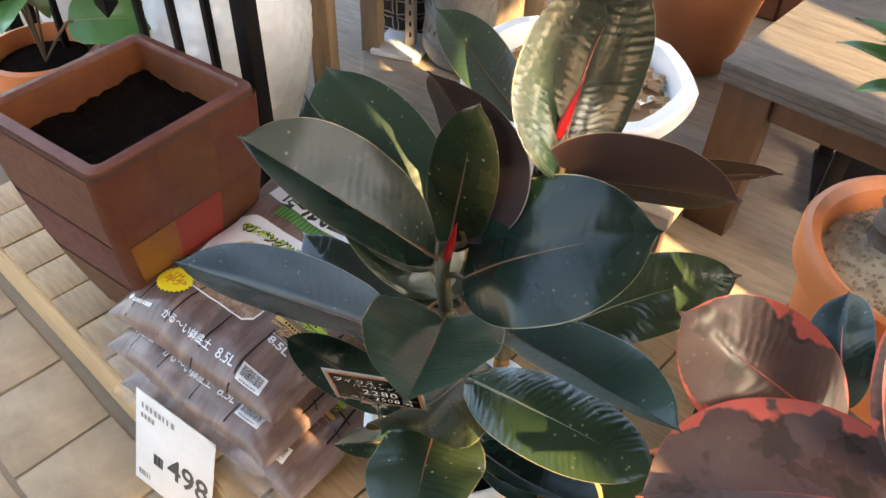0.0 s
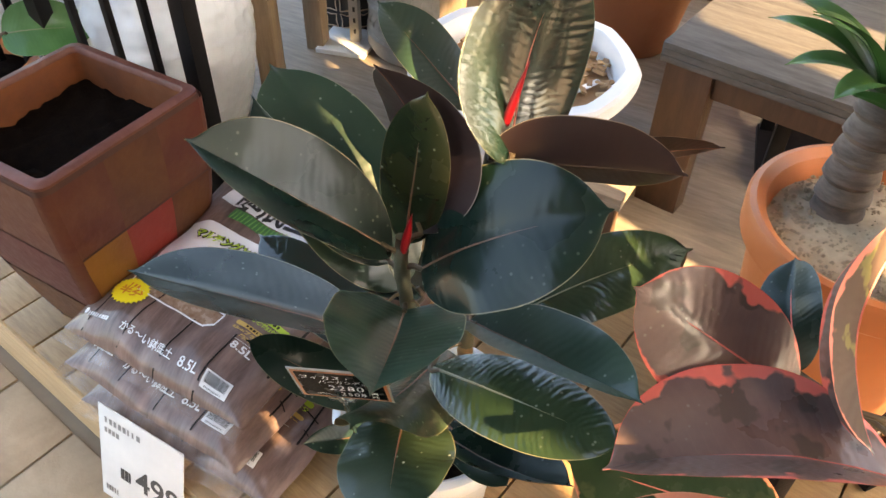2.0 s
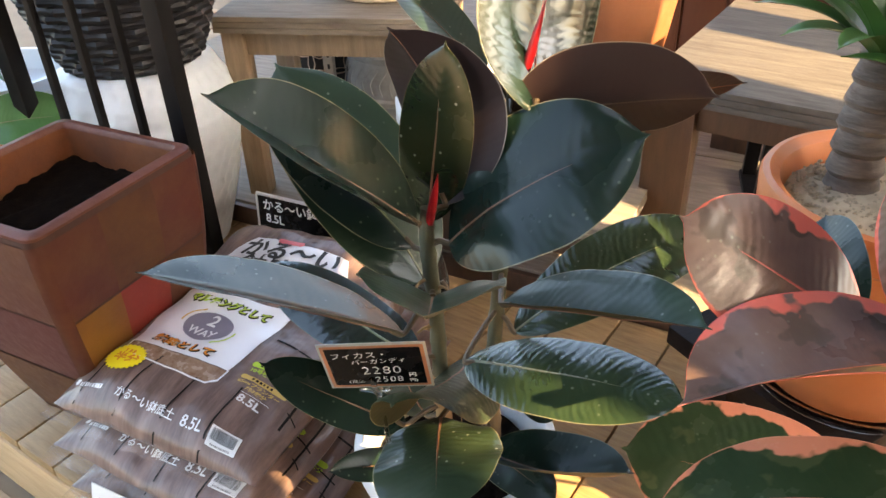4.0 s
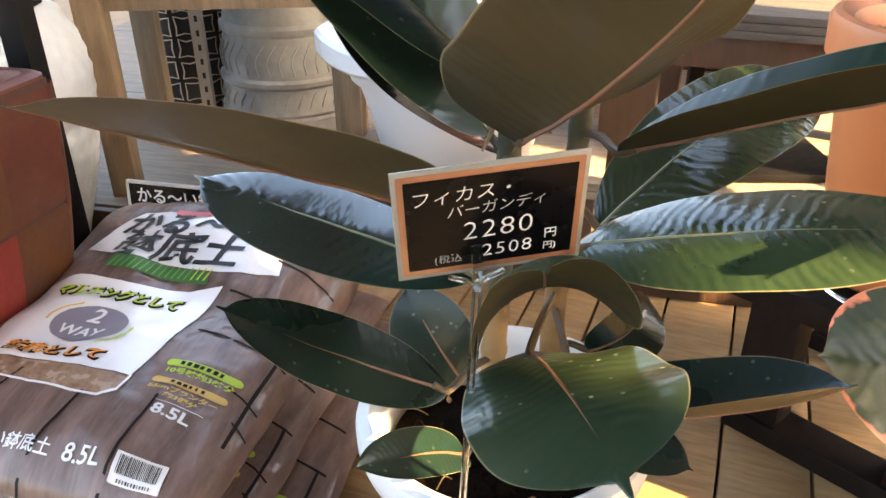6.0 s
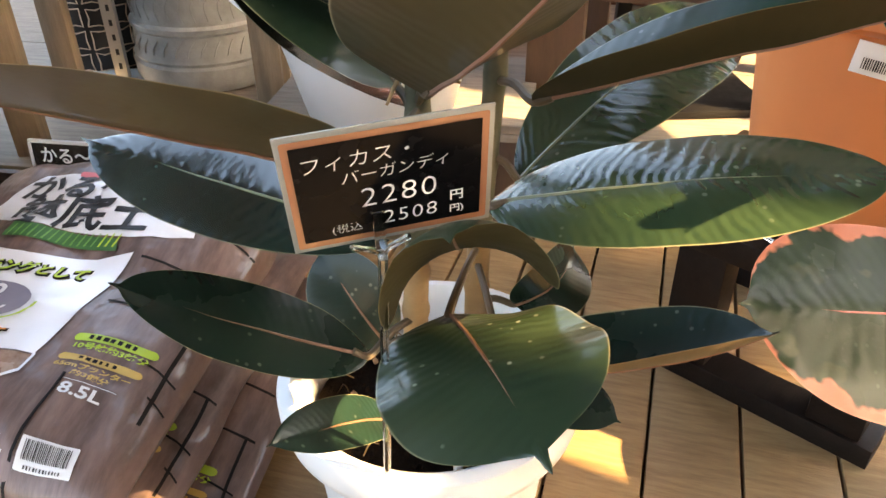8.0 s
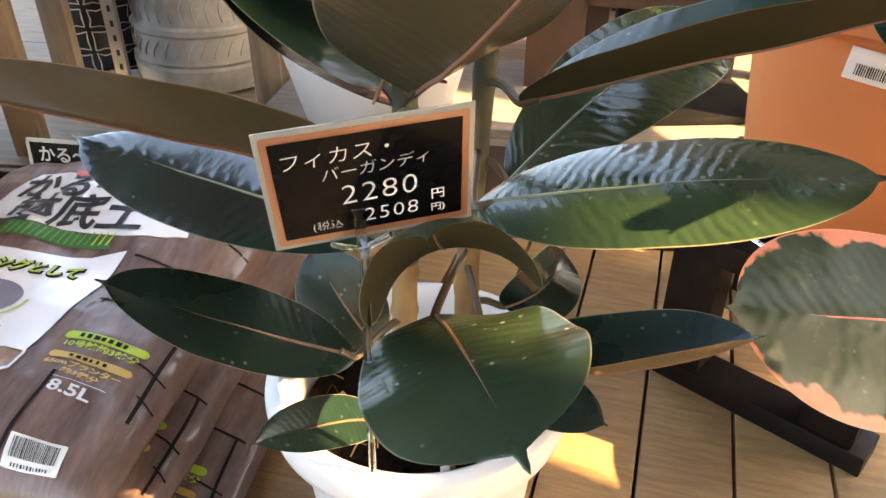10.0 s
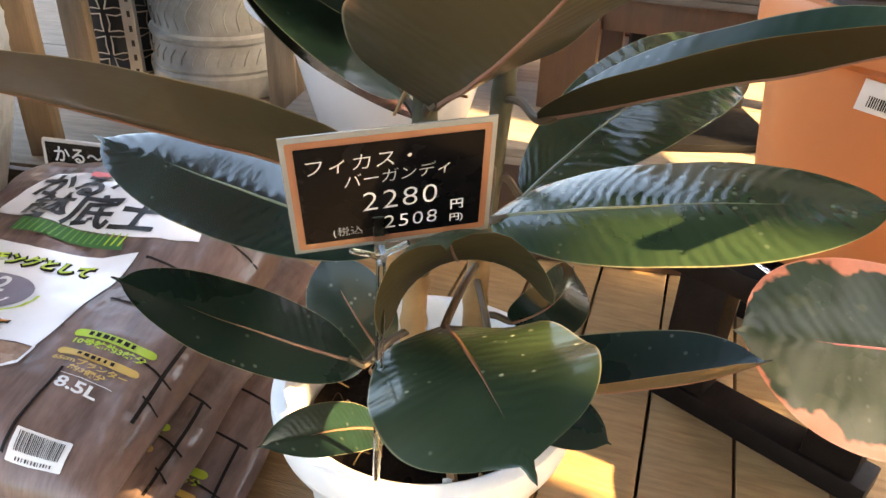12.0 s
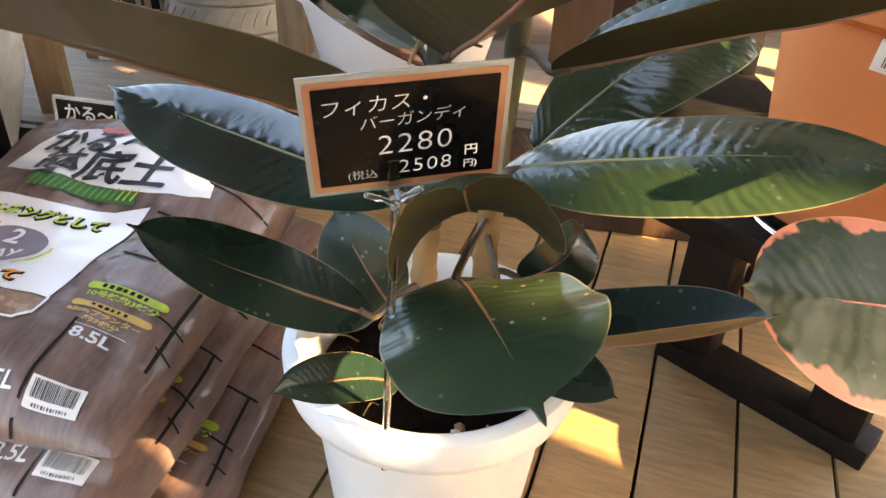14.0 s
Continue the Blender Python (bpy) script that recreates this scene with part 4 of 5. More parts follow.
leaf(plant, (-0.0290, -0.0216, 0.4175), (-0.2569, -0.0361, 0.5110), (0.1715, 0.4078, 0.8968), 0.0750, bow=0.0010, fold=0.271, curl=-0.003, twist=-0.139, peak=0.50, petiole=(0, -0.012, 0.45))
leaf(plant, (-0.006, 0.0084, 0.4565), (-0.1453, 0.1396, 0.6312), (0.431, -0.523, 0.736), 0.0681, bow=0.0120, fold=0.103, curl=0.00, peak=0.50, face=M_leaf_dusty, rib=M_midrib_pale, petiole=(0, -0.005, 0.44))
leaf(plant, (-0.0148, 0.0032, 0.4996), (-0.1513, 0.0870, 0.6285), (0.5114, 0.1797, 0.8403), 0.0491, bow=0.0016, fold=-0.297, curl=-0.286, twist=0.144, rib=M_midrib_pale, petiole=(-0.002, -0.012, 0.495))
leaf(plant, (0.0149, 0.0192, 0.4353), (-0.0737, 0.1009, 0.5796), (0.7033, -0.2230, 0.6750), 0.0661, bow=-0.0227, fold=0.026, curl=-0.047, twist=-0.412, face=M_leaf_ridged, ridge=0.0011, rib=M_midrib_pale, petiole=(0.003, 0.002, 0.42))
leaf(plant, (-0.0167, -0.0084, 0.3695), (-0.1955, 0.1502, 0.3933), (-0.104, -0.261, 0.96), 0.0404, bow=-0.0007, fold=-0.135, curl=0.00, peak=0.50, face=M_leaf_ridged, ridge=0.0012, rib=M_midrib_pale, petiole=(0.003, 0.008, 0.36))
leaf(plant, (-0.0353, -0.0007, 0.2731), (-0.1827, 0.0122, 0.3591), (0.447, -0.356, 0.82), 0.0330, bow=-0.0046, fold=0.107, curl=0.00, peak=0.50, ridge=0.0004, petiole=(0.005, 0.022, 0.28))
leaf(plant, (-0.024, -0.0083, 0.2167), (-0.1134, -0.0685, 0.2816), (0.653, -0.176, 0.737), 0.0200, bow=0.0082, fold=0.327, curl=0.00, peak=0.50, petiole=(0.007, 0.03, 0.22))
leaf(plant, (0.0038, -0.0520, 0.3358), (-0.0026, -0.2013, 0.3620), (-0.1407, 0.2005, 0.9695), 0.0588, bow=0.0108, fold=-0.019, curl=0.009, twist=0.353, spike=0.14, peak=0.56, face=M_leaf_olive, wave=0.05, petiole=(0.062, 0.05, 0.31))
leaf(plant, (0.0444, -0.0436, 0.2776), (0.1740, -0.1329, 0.3391), (-0.0561, 0.2268, 0.9723), 0.0433, bow=-0.0137, fold=0.517, curl=0.142, twist=-0.111, peak=0.50, petiole=(0.061, 0.05, 0.3))
leaf(plant, (0.0448, -0.0008, 0.2344), (0.1187, -0.0776, 0.2321), (-0.064, -0.091, 0.994), 0.0301, bow=0.0057, fold=0.101, curl=0.00, peak=0.50, petiole=(0.06, 0.05, 0.22))
leaf(plant, (0.0836, 0.0294, 0.3712), (0.3140, 0.1169, 0.4324), (-0.2378, -0.3382, 0.9105), 0.0463, bow=0.0273, fold=0.151, curl=-0.135, twist=0.534, peak=0.50, face=M_leaf_ridged_olive, ridge=0.0011, rib=M_midrib_pale, petiole=(0.068, 0.045, 0.385))
leaf(plant, (0.0283, -0.047, 0.4035), (0.202, -0.1559, 0.4458), (-0.277, -0.071, 0.958), 0.0441, bow=0.0056, fold=0.046, curl=-0.12, peak=0.50, face=M_leaf_ridged_olive, ridge=0.0011, rib=M_midrib_pale, petiole=(0.066, 0.046, 0.39))
leaf(plant, (0.0641, -0.0238, 0.4509), (0.1994, -0.1723, 0.5346), (-0.23, 0.31, 0.922), 0.0449, bow=0.0003, fold=0.615, curl=0.00, peak=0.50, face=M_leaf_dusty, under=M_under_dark, petiole=(0.07, 0.04, 0.44))
leaf(plant, (0.0729, -0.0014, 0.6308), (0.2281, -0.0408, 0.6543), (0.163, 0.892, 0.422), 0.0547, bow=0.0018, fold=0.241, curl=0.00, peak=0.50, under=M_under_wine, rib=M_petiole, rib_r=0.0011, petiole=(0.074, 0.03, 0.63))
leaf(plant, (0.0891, -0.0144, 0.6349), (0.1278, 0.0601, 0.7872), (0.4963, -0.8675, 0.0318), 0.0648, bow=-0.0153, fold=0.191, curl=-0.198, twist=-0.107, peak=0.50, face=M_leaf_ridged, ridge=0.0008, rib=M_pink, petiole=(0.078, 0.025, 0.64))
leaf(plant, (0.0549, 0.0484, 0.6487), (-0.0287, 0.0909, 0.7251), (0.563, -0.287, 0.775), 0.0369, bow=0.0002, fold=0.180, curl=0.00, peak=0.50, face=M_leaf_dusty, petiole=(0.074, 0.03, 0.63))
leaf(plant, (0.0159, -0.0057, 0.5478), (-0.0275, 0.0411, 0.6926), (0.8011, 0.5975, -0.0336), 0.0765, bow=0.0249, fold=0.197, curl=-0.062, twist=0.017, peak=0.50, under=M_under_wine, petiole=(0, -0.017, 0.54))
leaf(plant, (0.0398, 0.0301, 0.3393), (-0.0340, -0.1540, 0.4690), (0.0061, 0.5539, 0.6827), 0.0600, bow=-0.0130, fold=0.0, twist=0.100, roll=0.0480, hook=0.012, peak=0.50, face=M_leaf_olive, under=M_under_dark, rib=M_midrib, petiole=(0.063, 0.046, 0.33))
leaf(plant, (-0.0138, 0.0364, 0.2482), (-0.0489, 0.0798, 0.3128), (-0.407, -0.845, 0.346), 0.0320, bow=0.0057, fold=0.115, curl=0.00, peak=0.50, petiole=(0.006, 0.028, 0.25))
leaf(plant, (0.0894, 0.0372, 0.2591), (0.1396, 0.0445, 0.2980), (0.0171, -0.9484, 0.3167), 0.0282, bow=0.0209, fold=0.266, curl=0.048, twist=-0.066, peak=0.50, petiole=(0.061, 0.05, 0.26))
leaf(plant, (0.1066, 0.0165, 0.6204), (0.2727, 0.0182, 0.6409), (-0.076, 0.833, 0.548), 0.0299, bow=0.0005, fold=0.050, curl=0.00, peak=0.50, under=M_under_wine, petiole=(0.076, 0.028, 0.63))
# withered leaf stalks and loose sheaths on the stems
for a, b in (((-0.001, -0.012, 0.475), (-0.022, -0.028, 0.462)), ((0.002, -0.006, 0.455), (0.018, -0.03, 0.470)), ((0.069, 0.04, 0.46), (0.052, 0.018, 0.478)), ((0.003, 0.004, 0.40), (-0.016, -0.012, 0.41))):
    pts = spline([a, tuple((Vector(a) + Vector(b)) / 2 + Vector((0, 0, 0.006))), b], 5)
    part("stalk", tube(pts, [0.0022 * (1 - 0.7 * i / len(pts)) for i in range(len(pts))], 6), M_stem_brown, plant)

# price sign on its stake
sign = thing("price_sign", "laminated blackboard price card on a clear acrylic plant stake", "price sign", at=(-0.046, -0.1212, 0.4675))
sign.matrix_world = Matrix.Translation((-0.046, -0.1212, 0.4675)) @ pose(0, 0, 0, 15, 0, -4) @ pose(0, 0, 0, 0, -4.0, 0)
part("laminate", box((0.0875, 0.0010, 0.0640), (0, 0, 0), 0.0004), M_laminate, sign, "clear laminate edge")
printed(sign, "border", outline_patch(rounded_rect(0.0830, 0.0590, 0.001, 2)), M_card_wood, 0, 0, 0.0009)
printed(sign, "board", outline_patch(rounded_rect(0.0770, 0.0525, 0.0005, 2)), M_card_black, 0, 0.0002, 0.0012)
printed(sign, "writing", letters("フィカス・", 0.0096, 0.14, -0.0001, 1.02), M_chalk, -0.0124, 0.0165, 0.0015, 2)
printed(sign, "writing", letters("バーガンディ", 0.0078, 0.14, -0.0001, 0.97), M_chalk, 0.0026, 0.0080, 0.0015, 3)
printed(sign, "writing", letters("2280", 0.0152, 0.06, -0.0002, 1.12), M_chalk, 0.0030, -0.0052, 0.0015, 1)
printed(sign, "writing", letters("円", 0.0066, bold=0.0001), M_chalk, 0.0280, -0.0128, 0.0015, 1)
printed(sign, "writing", letters("2508", 0.0108, 0.06, -0.0001, 1.15), M_chalk, 0.0075, -0.0184, 0.0015, 1)
printed(sign, "writing", letters("円)", 0.0050, bold=0.0001), M_chalk, 0.0280, -0.0206, 0.0015, 1)
printed(sign, "writing", letters("(税込", 0.0058, bold=-0.0001), M_chalk, -0.0200, -0.0210, 0.0015, 1)
part("clip", box((0.0052, 0.0016, 0.024), (-0.0065, -0.0022, -0.026), 0.0007), M_clear, sign, "clear plastic clip")
for s in (-1, 1):
    part("prong", tube(spline([(-0.0065 + s * 0.013, -0.002, -0.0325), (-0.0065 + s * 0.0095, -0.001, -0.0355), (-0.0065 + s * 0.003, 0.0, -0.040), (-0.0055, 0.0005, -0.046)], 5), 0.0014, 8), M_clear, sign)
inv = sign.matrix_world.inverted()
foot = inv @ Vector((-0.040, -0.050, 0.175))
pts = spline([(-0.0058, 0.0, -0.042), tuple(Vector((-0.0058, 0.0, -0.042)).lerp(foot, 0.5)), tuple(foot)], 6)
part("stake", tube(pts, 0.0024, 8), M_clear, sign, "clear acrylic stake")


# ---- black railing ----
fence = thing("iron_fence", "black painted iron railing with thin bars between thicker posts", "fence", at=(-0.40, 0.575, 0.0), rz=155)
for i in range(9):
    thick = i % 4 == 0
    s = 0.030 if thick else 0.0125
    part("post" if thick else "bar", box((s, s, 1.0 if thick else 0.93), (0.09 * i, 0, 0.50 if thick else 0.525), 0.0015), M_iron, fence)
part("rail", box((0.78, 0.014, 0.03), (0.36, 0, 0.075), 0.002), M_iron, fence)
part("rail", box((0.78, 0.014, 0.03), (0.36, 0, 0.975), 0.002), M_iron, fence)

# ---- white scaled vase and the basket on it ----
vase = thing("white_vase", "big white ceramic vase with a hammered scale surface, on the deck", "vase", at=(-0.565, 0.870, 0.0))
bm = bmesh.new()
prof = [(0.105, 0.0), (0.112, 0.01), (0.135, 0.08), (0.158, 0.16), (0.173, 0.24), (0.176, 0.30), (0.168, 0.35), (0.145, 0.392), (0.128, 0.402), (0.122, 0.395), (0.12, 0.38)]
fine = []
for (r0, z0), (r1, z1) in zip(prof, prof[1:]):
    k = max(1, int(abs(z1 - z0) / 0.006))
    fine += [(r0 + (r1 - r0) * i / k, z0 + (z1 - z0) * i / k) for i in range(k)]
fine.append(prof[-1])
rings = []
for i, (r, z) in enumerate(fine):
    ring = []
    for j in range(150):
        a = 2 * math.pi * j / 150
        row = math.floor(z / 0.030)
        u = (a * 17 / math.pi + 0.5 * (row % 2)) % 1.0
        w = (z / 0.030) % 1.0
        d = max(0, 1 - ((u - 0.5) ** 2 * 4 + (w - 0.45) ** 2 * 3.2)) if 0.015 < z < 0.385 else 0
        d += 0.5 * noise.noise(Vector((math.cos(a) * 9, math.sin(a) * 9, z * 50)))
        rr = r - 0.0042 * d
        ring.append(bm.verts.new((rr * math.cos(a), rr * math.sin(a), z)))
    rings.append(ring)
bridge(bm, rings)
bm.faces.new(rings[0][::-1])
part("wall", bm, M_ceramic, vase)
part("foot_ring", lathe([(0.098, 0.0), (0.108, 0.0), (0.110, 0.006), (0.104, 0.010), (0.098, 0.006)], 48), M_ceramic, vase)
part("lip", tube([(0.126 * math.cos(k * math.pi / 24), 0.126 * math.sin(k * math.pi / 24), 0.399) for k in range(49)], 0.0028, 8), M_ceramic, vase)
basket = thing("wicker_basket", "black woven wicker basket standing on a white vase", "basket", at=(-0.565, 0.870, 0.402))
part("base", lathe([(0.0, 0.0), (0.115, 0.0), (0.122, 0.006), (0.0, 0.012)], 40), M_wicker, basket)
for k in range(20):
    r = 0.123 + 0.062 * (1 - (1 - k / 19) ** 2.2)
    z = 0.010 + 0.0155 * k
    pts = [(r + 0.0045 * (1 if (j + k) % 2 else -1)) * Vector((math.cos(j * math.pi / 22), math.sin(j * math.pi / 22), 0)) + Vector((0, 0, z)) for j in range(44)]
    pts.append(pts[0])
    part("strand", tube(pts, 0.0088, 7), M_wicker, basket)
part("lining", lathe([(0.112, 0.008), (0.168, 0.15), (0.176, 0.31)], 32), M_wicker, basket)

# ---- pots with soft green leaves by the railing ----
clay = thing("clay_pot", "small orange clay pot with soft green leaves", "flower pot", at=(-0.90, 0.74, 0.0))
part("wall", lathe([(0.065, 0), (0.095, 0.20), (0.108, 0.202), (0.112, 0.255), (0.10, 0.258), (0.095, 0.22), (0.09, 0.19)], 40), M_terracotta, clay)
part("soil", lathe([(0.094, 0.20), (0.093, 0.222), (0.05, 0.228), (0.0, 0.226)], 32, wob=0.04), M_soil, clay)
herb = thing("leafy_plant", "young plant with large soft bright green leaves in a clay pot", "plant", at=(0, 0, 0))
for tip, base, n, w in (((-0.640, 0.745, 0.335), (-0.79, 0.69, 0.345), (0.1, -0.6, 0.8), 0.055), ((-0.86, 0.60, 0.36), (-0.90, 0.74, 0.36), (-0.2, -0.4, 0.9), 0.055), ((-0.98, 0.70, 0.46), (-0.92, 0.75, 0.33), (0.5, -0.6, 0.6), 0.05), ((-0.80, 0.66, 0.50), (-0.88, 0.74, 0.34), (0.1, -0.8, 0.4), 0.05), ((-1.0, 0.85, 0.5), (-0.92, 0.76, 0.34), (0.5, -0.6, 0.5), 0.05)):
    leaf(herb, base, tip, n, w, bow=0.012, fold=0.15, face=M_heart, under=M_heart, rib=M_midrib_pale, petiole=(-0.90, 0.74, 0.225), peak=0.4)
white_small = thing("white_pot", "white plastic pot behind the railing", "flower pot", at=(-0.93, 1.02, 0.0))
part("wall", lathe([(0.10, 0), (0.135, 0.30), (0.15, 0.31), (0.15, 0.335), (0.138, 0.335), (0.13, 0.29), (0.0, 0.28)], 40), M_white_plastic, white_small)
for tip, base, n in (((-1.02, 0.93, 0.50), (-0.95, 1.0, 0.31), (0.4, -0.8, 0.3)), ((-0.86, 0.96, 0.47), (-0.92, 1.02, 0.31), (-0.2, -0.9, 0.3))):
    leaf(herb, base, tip, n, 0.018, bow=0.02, fold=0.2, face=M_heart, under=M_heart, rib=M_midrib_pale)


# ---- wooden stools and the table behind ----
def stool(name, label, at, rz, w, d, h, mat_top, mat_leg, t=0.03, leg=(0.045, 0.045), plies=3, apron=True):
    s = thing(name, label, "stool", at=at, rz=rz)
    for k in range(plies):
        part("ply", box((w - 0.001 * (k % 2), d - 0.001 * (k % 2), t / plies - 0.0006), (0, 0, h - t + t / plies * (k + 0.5)), 0.0015), mat_top, s)
    for sx in (-1, 1):
        for sy in (-1, 1):
            part("leg", box((leg[0], leg[1], h - t), (sx * (w - leg[0] - 0.02) / 2, sy * (d - leg[1] - 0.02) / 2, (h - t) / 2), 0.002), mat_leg, s)
    if apron:
        for sy in (-1, 1):
            part("apron", box((w - 2 * leg[0] - 0.022, 0.018, 0.05), (0, sy * (d - leg[1] - 0.02) / 2, h - t - 0.026), 0.002), mat_leg, s)
    return s


stool("wooden_stool", "weathered plywood stool with tan timber legs", (-0.165, 1.06, 0.0505), -10, 0.47, 0.34, 0.405, M_grey_wood, M_tan_wood, t=0.034)
hat = thing("straw_basket", "round pale straw basket on a plywood stool", "basket", at=(-0.09, 1.08, 0.456))
bm = lathe([(0.0, 0.002), (0.095, 0.0), (0.102, 0.006), (0.11, 0.06), (0.104, 0.06), (0.097, 0.01)], 48)
part("wall", bm, M_straw, hat)
for k in range(8):
    part("coil", tube([((0.103 + 0.0011 * k) * math.cos(j * math.pi / 20), (0.103 + 0.0011 * k) * math.sin(j * math.pi / 20), 0.005 + 0.0075 * k) for j in range(41)], 0.0042, 6), M_straw, hat)

# things under the plywood stool
grey = thing("grey_pot", "grey weathered pot with raised bands and a leaf frieze", "flower pot", at=(-0.065, 1.265, 0.0505))
GR, GZ = 1.36, 1.14
part("wall", lathe([(r * GR, z * GZ) for r, z in ((0.092, 0), (0.105, 0.004), (0.112, 0.020), (0.112, 0.045), (0.108, 0.05), (0.111, 0.056), (0.108, 0.062), (0.105, 0.10), (0.109, 0.105), (0.109, 0.113), (0.104, 0.118), (0.098, 0.19), (0.102, 0.196), (0.102, 0.204), (0.096, 0.21), (0.085, 0.30), (0.0, 0.31))], 72), M_grey_pot, grey)
for k in range(36):
    a = k * math.pi / 18
    for z0, z1, r0, r1, dz in ((0.066, 0.092, 0.107, 0.1055, 0.5), (0.125, 0.178, 0.1035, 0.0985, -0.5)):
        pts = [(r0 * GR * math.cos(a), r0 * GR * math.sin(a), z0 * GZ), ((r0 * GR + 0.002) * math.cos(a + 0.06 * dz), (r0 * GR + 0.002) * math.sin(a + 0.06 * dz), (z0 + z1) / 2 * GZ), (r1 * GR * math.cos(a + 0.1), r1 * GR * math.sin(a + 0.1), z1 * GZ)]
        part("relief", tube(spline(pts, 3), 0.0016, 5), M_grey_pot, grey)
black = thing("patterned_pot", "black glazed pot with hand-painted cream squares", "flower pot", at=(-0.275, 1.40, 0.0505))
part("wall", lathe([(0.088, 0), (0.092, 0.005), (0.102, 0.12), (0.106, 0.30), (0.096, 0.30), (0.09, 0.1)], 48), M_black_pot, black)
rng = random.Random(31)
for row in range(6):
    for k in range(14):
        a0, a1 = k * math.pi / 7 + 0.05, (k + 1) * math.pi / 7 - 0.05
        z0, z1 = 0.012 + 0.047 * row, 0.012 + 0.047 * row + 0.038
        ring = []
        for a, z in ((a0, z0), ((a0 + a1) / 2, z0 + 0.003), (a1, z0), (a1 - 0.03, (z0 + z1) / 2), (a1, z1), ((a0 + a1) / 2, z1 - 0.003), (a0, z1), (a0 + 0.03, (z0 + z1) / 2), (a0, z0)):
            r = 0.093 + (0.102 - 0.093) * min(z / 0.12, 1) + 0.004 * max(z - 0.12, 0) / 0.18 + 0.0008
            a += rng.uniform(-0.02, 0.02)
            ring.append((r * math.cos(a), r * math.sin(a), z + rng.uniform(-0.002, 0.002)))
        part("painted_square", tube(ring, 0.0016, 4), M_line, black)
tile = thing("white_tile", "white ceramic tile lying on the platform", "tile", at=(-0.265, 1.245, 0.0505), rz=-12)
part("slab", box((0.13, 0.13, 0.012), (0, 0, 0.006), 0.002), M_white_plastic, tile)
pole = thing("steel_upright", "pale perforated steel upright standing on a tile", "shelf upright", at=(-0.245, 1.245, 0.0625), rz=-12)
part("channel", box((0.024, 0.022, 0.38), (0, 0, 0.19), 0.001), M_steel, pole)
for k in range(12):
    part("slot", box((0.006, 0.002, 0.012), (0.002, -0.0112, 0.03 + 0.029 * k), 0), M_ink, pole)

# white pot with bark mulch behind the plant, on a low brown stool
stool("low_stool", "low brown stool with a grey board top", (0.215, 0.735, 0.0505), ROW_TURN, 0.40, 0.30, 0.125, M_grey_wood, M_brown_wood, t=0.026, leg=(0.08, 0.03), plies=2)
mulch = thing("mulched_pot", "wide white plastic pot with an eight-sided rim, filled with bark chips", "flower pot", at=(0.135, 0.615, 0.176))
bm = bmesh.new()
rings = []
for r, z in ((0.095, 0.0), (0.10, 0.004), (0.132, 0.12), (0.150, 0.175), (0.186, 0.180), (0.192, 0.186), (0.192, 0.208), (0.187, 0.213), (0.166, 0.213), (0.161, 0.206), (0.150, 0.15)):
    ring = []
    for k in range(64):
        a = 2 * math.pi * k / 64
        f = max(0, (z - 0.15) / 0.06)
        oct_r = 1 / max(math.cos((a + 0.2) % (math.pi / 4) - math.pi / 8), 0.9) * 0.965
        rr = r * (1 + (oct_r - 1) * min(f * 1.2, 1) * 0.5)
        ring.append(bm.verts.new((rr * math.cos(a), rr * math.sin(a), z)))
    rings.append(ring)
bridge(bm, rings)
bm.faces.new(rings[0][::-1])
part("wall", bm, M_white_plastic, mulch)
part("mulch", lathe([(0.157, 0.172), (0.12, 0.180), (0.0, 0.186)], 32, wob=0.03), M_bark, mulch)
rng = random.Random(5)
for k in range(150):
    a, r = rng.uniform(0, 6.283), 0.150 * math.sqrt(rng.random())
    rot = Matrix.Rotation(rng.uniform(0, 6.3), 4, "Z") @ Matrix.Rotation(rng.uniform(-0.5, 0.5), 4, "X")
    part("chip", box((rng.uniform(0.010, 0.026), rng.uniform(0.006, 0.014), rng.uniform(0.003, 0.006)), (r * math.cos(a), r * math.sin(a), 0.188), 0.0, rot=rot), M_bark if k % 3 else M_bark_pale, mulch)
part("mulch_rim_label", box((0.075, 0.012, 0.001), (0.10, -0.05, 0.187), 0.0, rot=pose(0, 0, 0, 0, 0, 40)), M_card_white, mulch)

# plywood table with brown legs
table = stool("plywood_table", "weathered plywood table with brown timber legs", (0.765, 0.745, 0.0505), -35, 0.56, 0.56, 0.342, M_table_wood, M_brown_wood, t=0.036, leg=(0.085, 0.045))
part("brace", box((0.018, 0.018, 0.33), (-0.222, -0.205, 0.165), 0.002), M_plank_side, table, "pale raw timber strip")
# black frame with a glass bowl beneath the table
rack = thing("black_rack", "small black metal rack standing on the platform", "rack", at=(0.79, 0.80, 0.0505), rz=-15)
part("shelf", box((0.26, 0.22, 0.014), (0, 0, 0.235), 0.002), M_iron, rack)
part("foot", box((0.26, 0.22, 0.014), (0, 0, 0.009), 0.002), M_iron, rack)
for sx in (-1, 1):
    for sy in (-1, 1):
        part("upright", box((0.028, 0.02, 0.214), (sx * 0.112, sy * 0.095, 0.122), 0.001), M_iron, rack)
bowl = thing("glass_bowl", "shallow greenish glass bowl on a black rack", "glass bowl", at=(0.77, 0.78, 0.293))
part("wall", lathe([(0.03, 0.0), (0.05, 0.003), (0.09, 0.022), (0.105, 0.045), (0.102, 0.045), (0.087, 0.025), (0.05, 0.007), (0.0, 0.006)], 48), M_glass, bowl)
far_pot = thing("brown_clay_pot", "large brown clay pot standing on the platform", "flower pot", at=(0.455, 1.33, 0.0505))
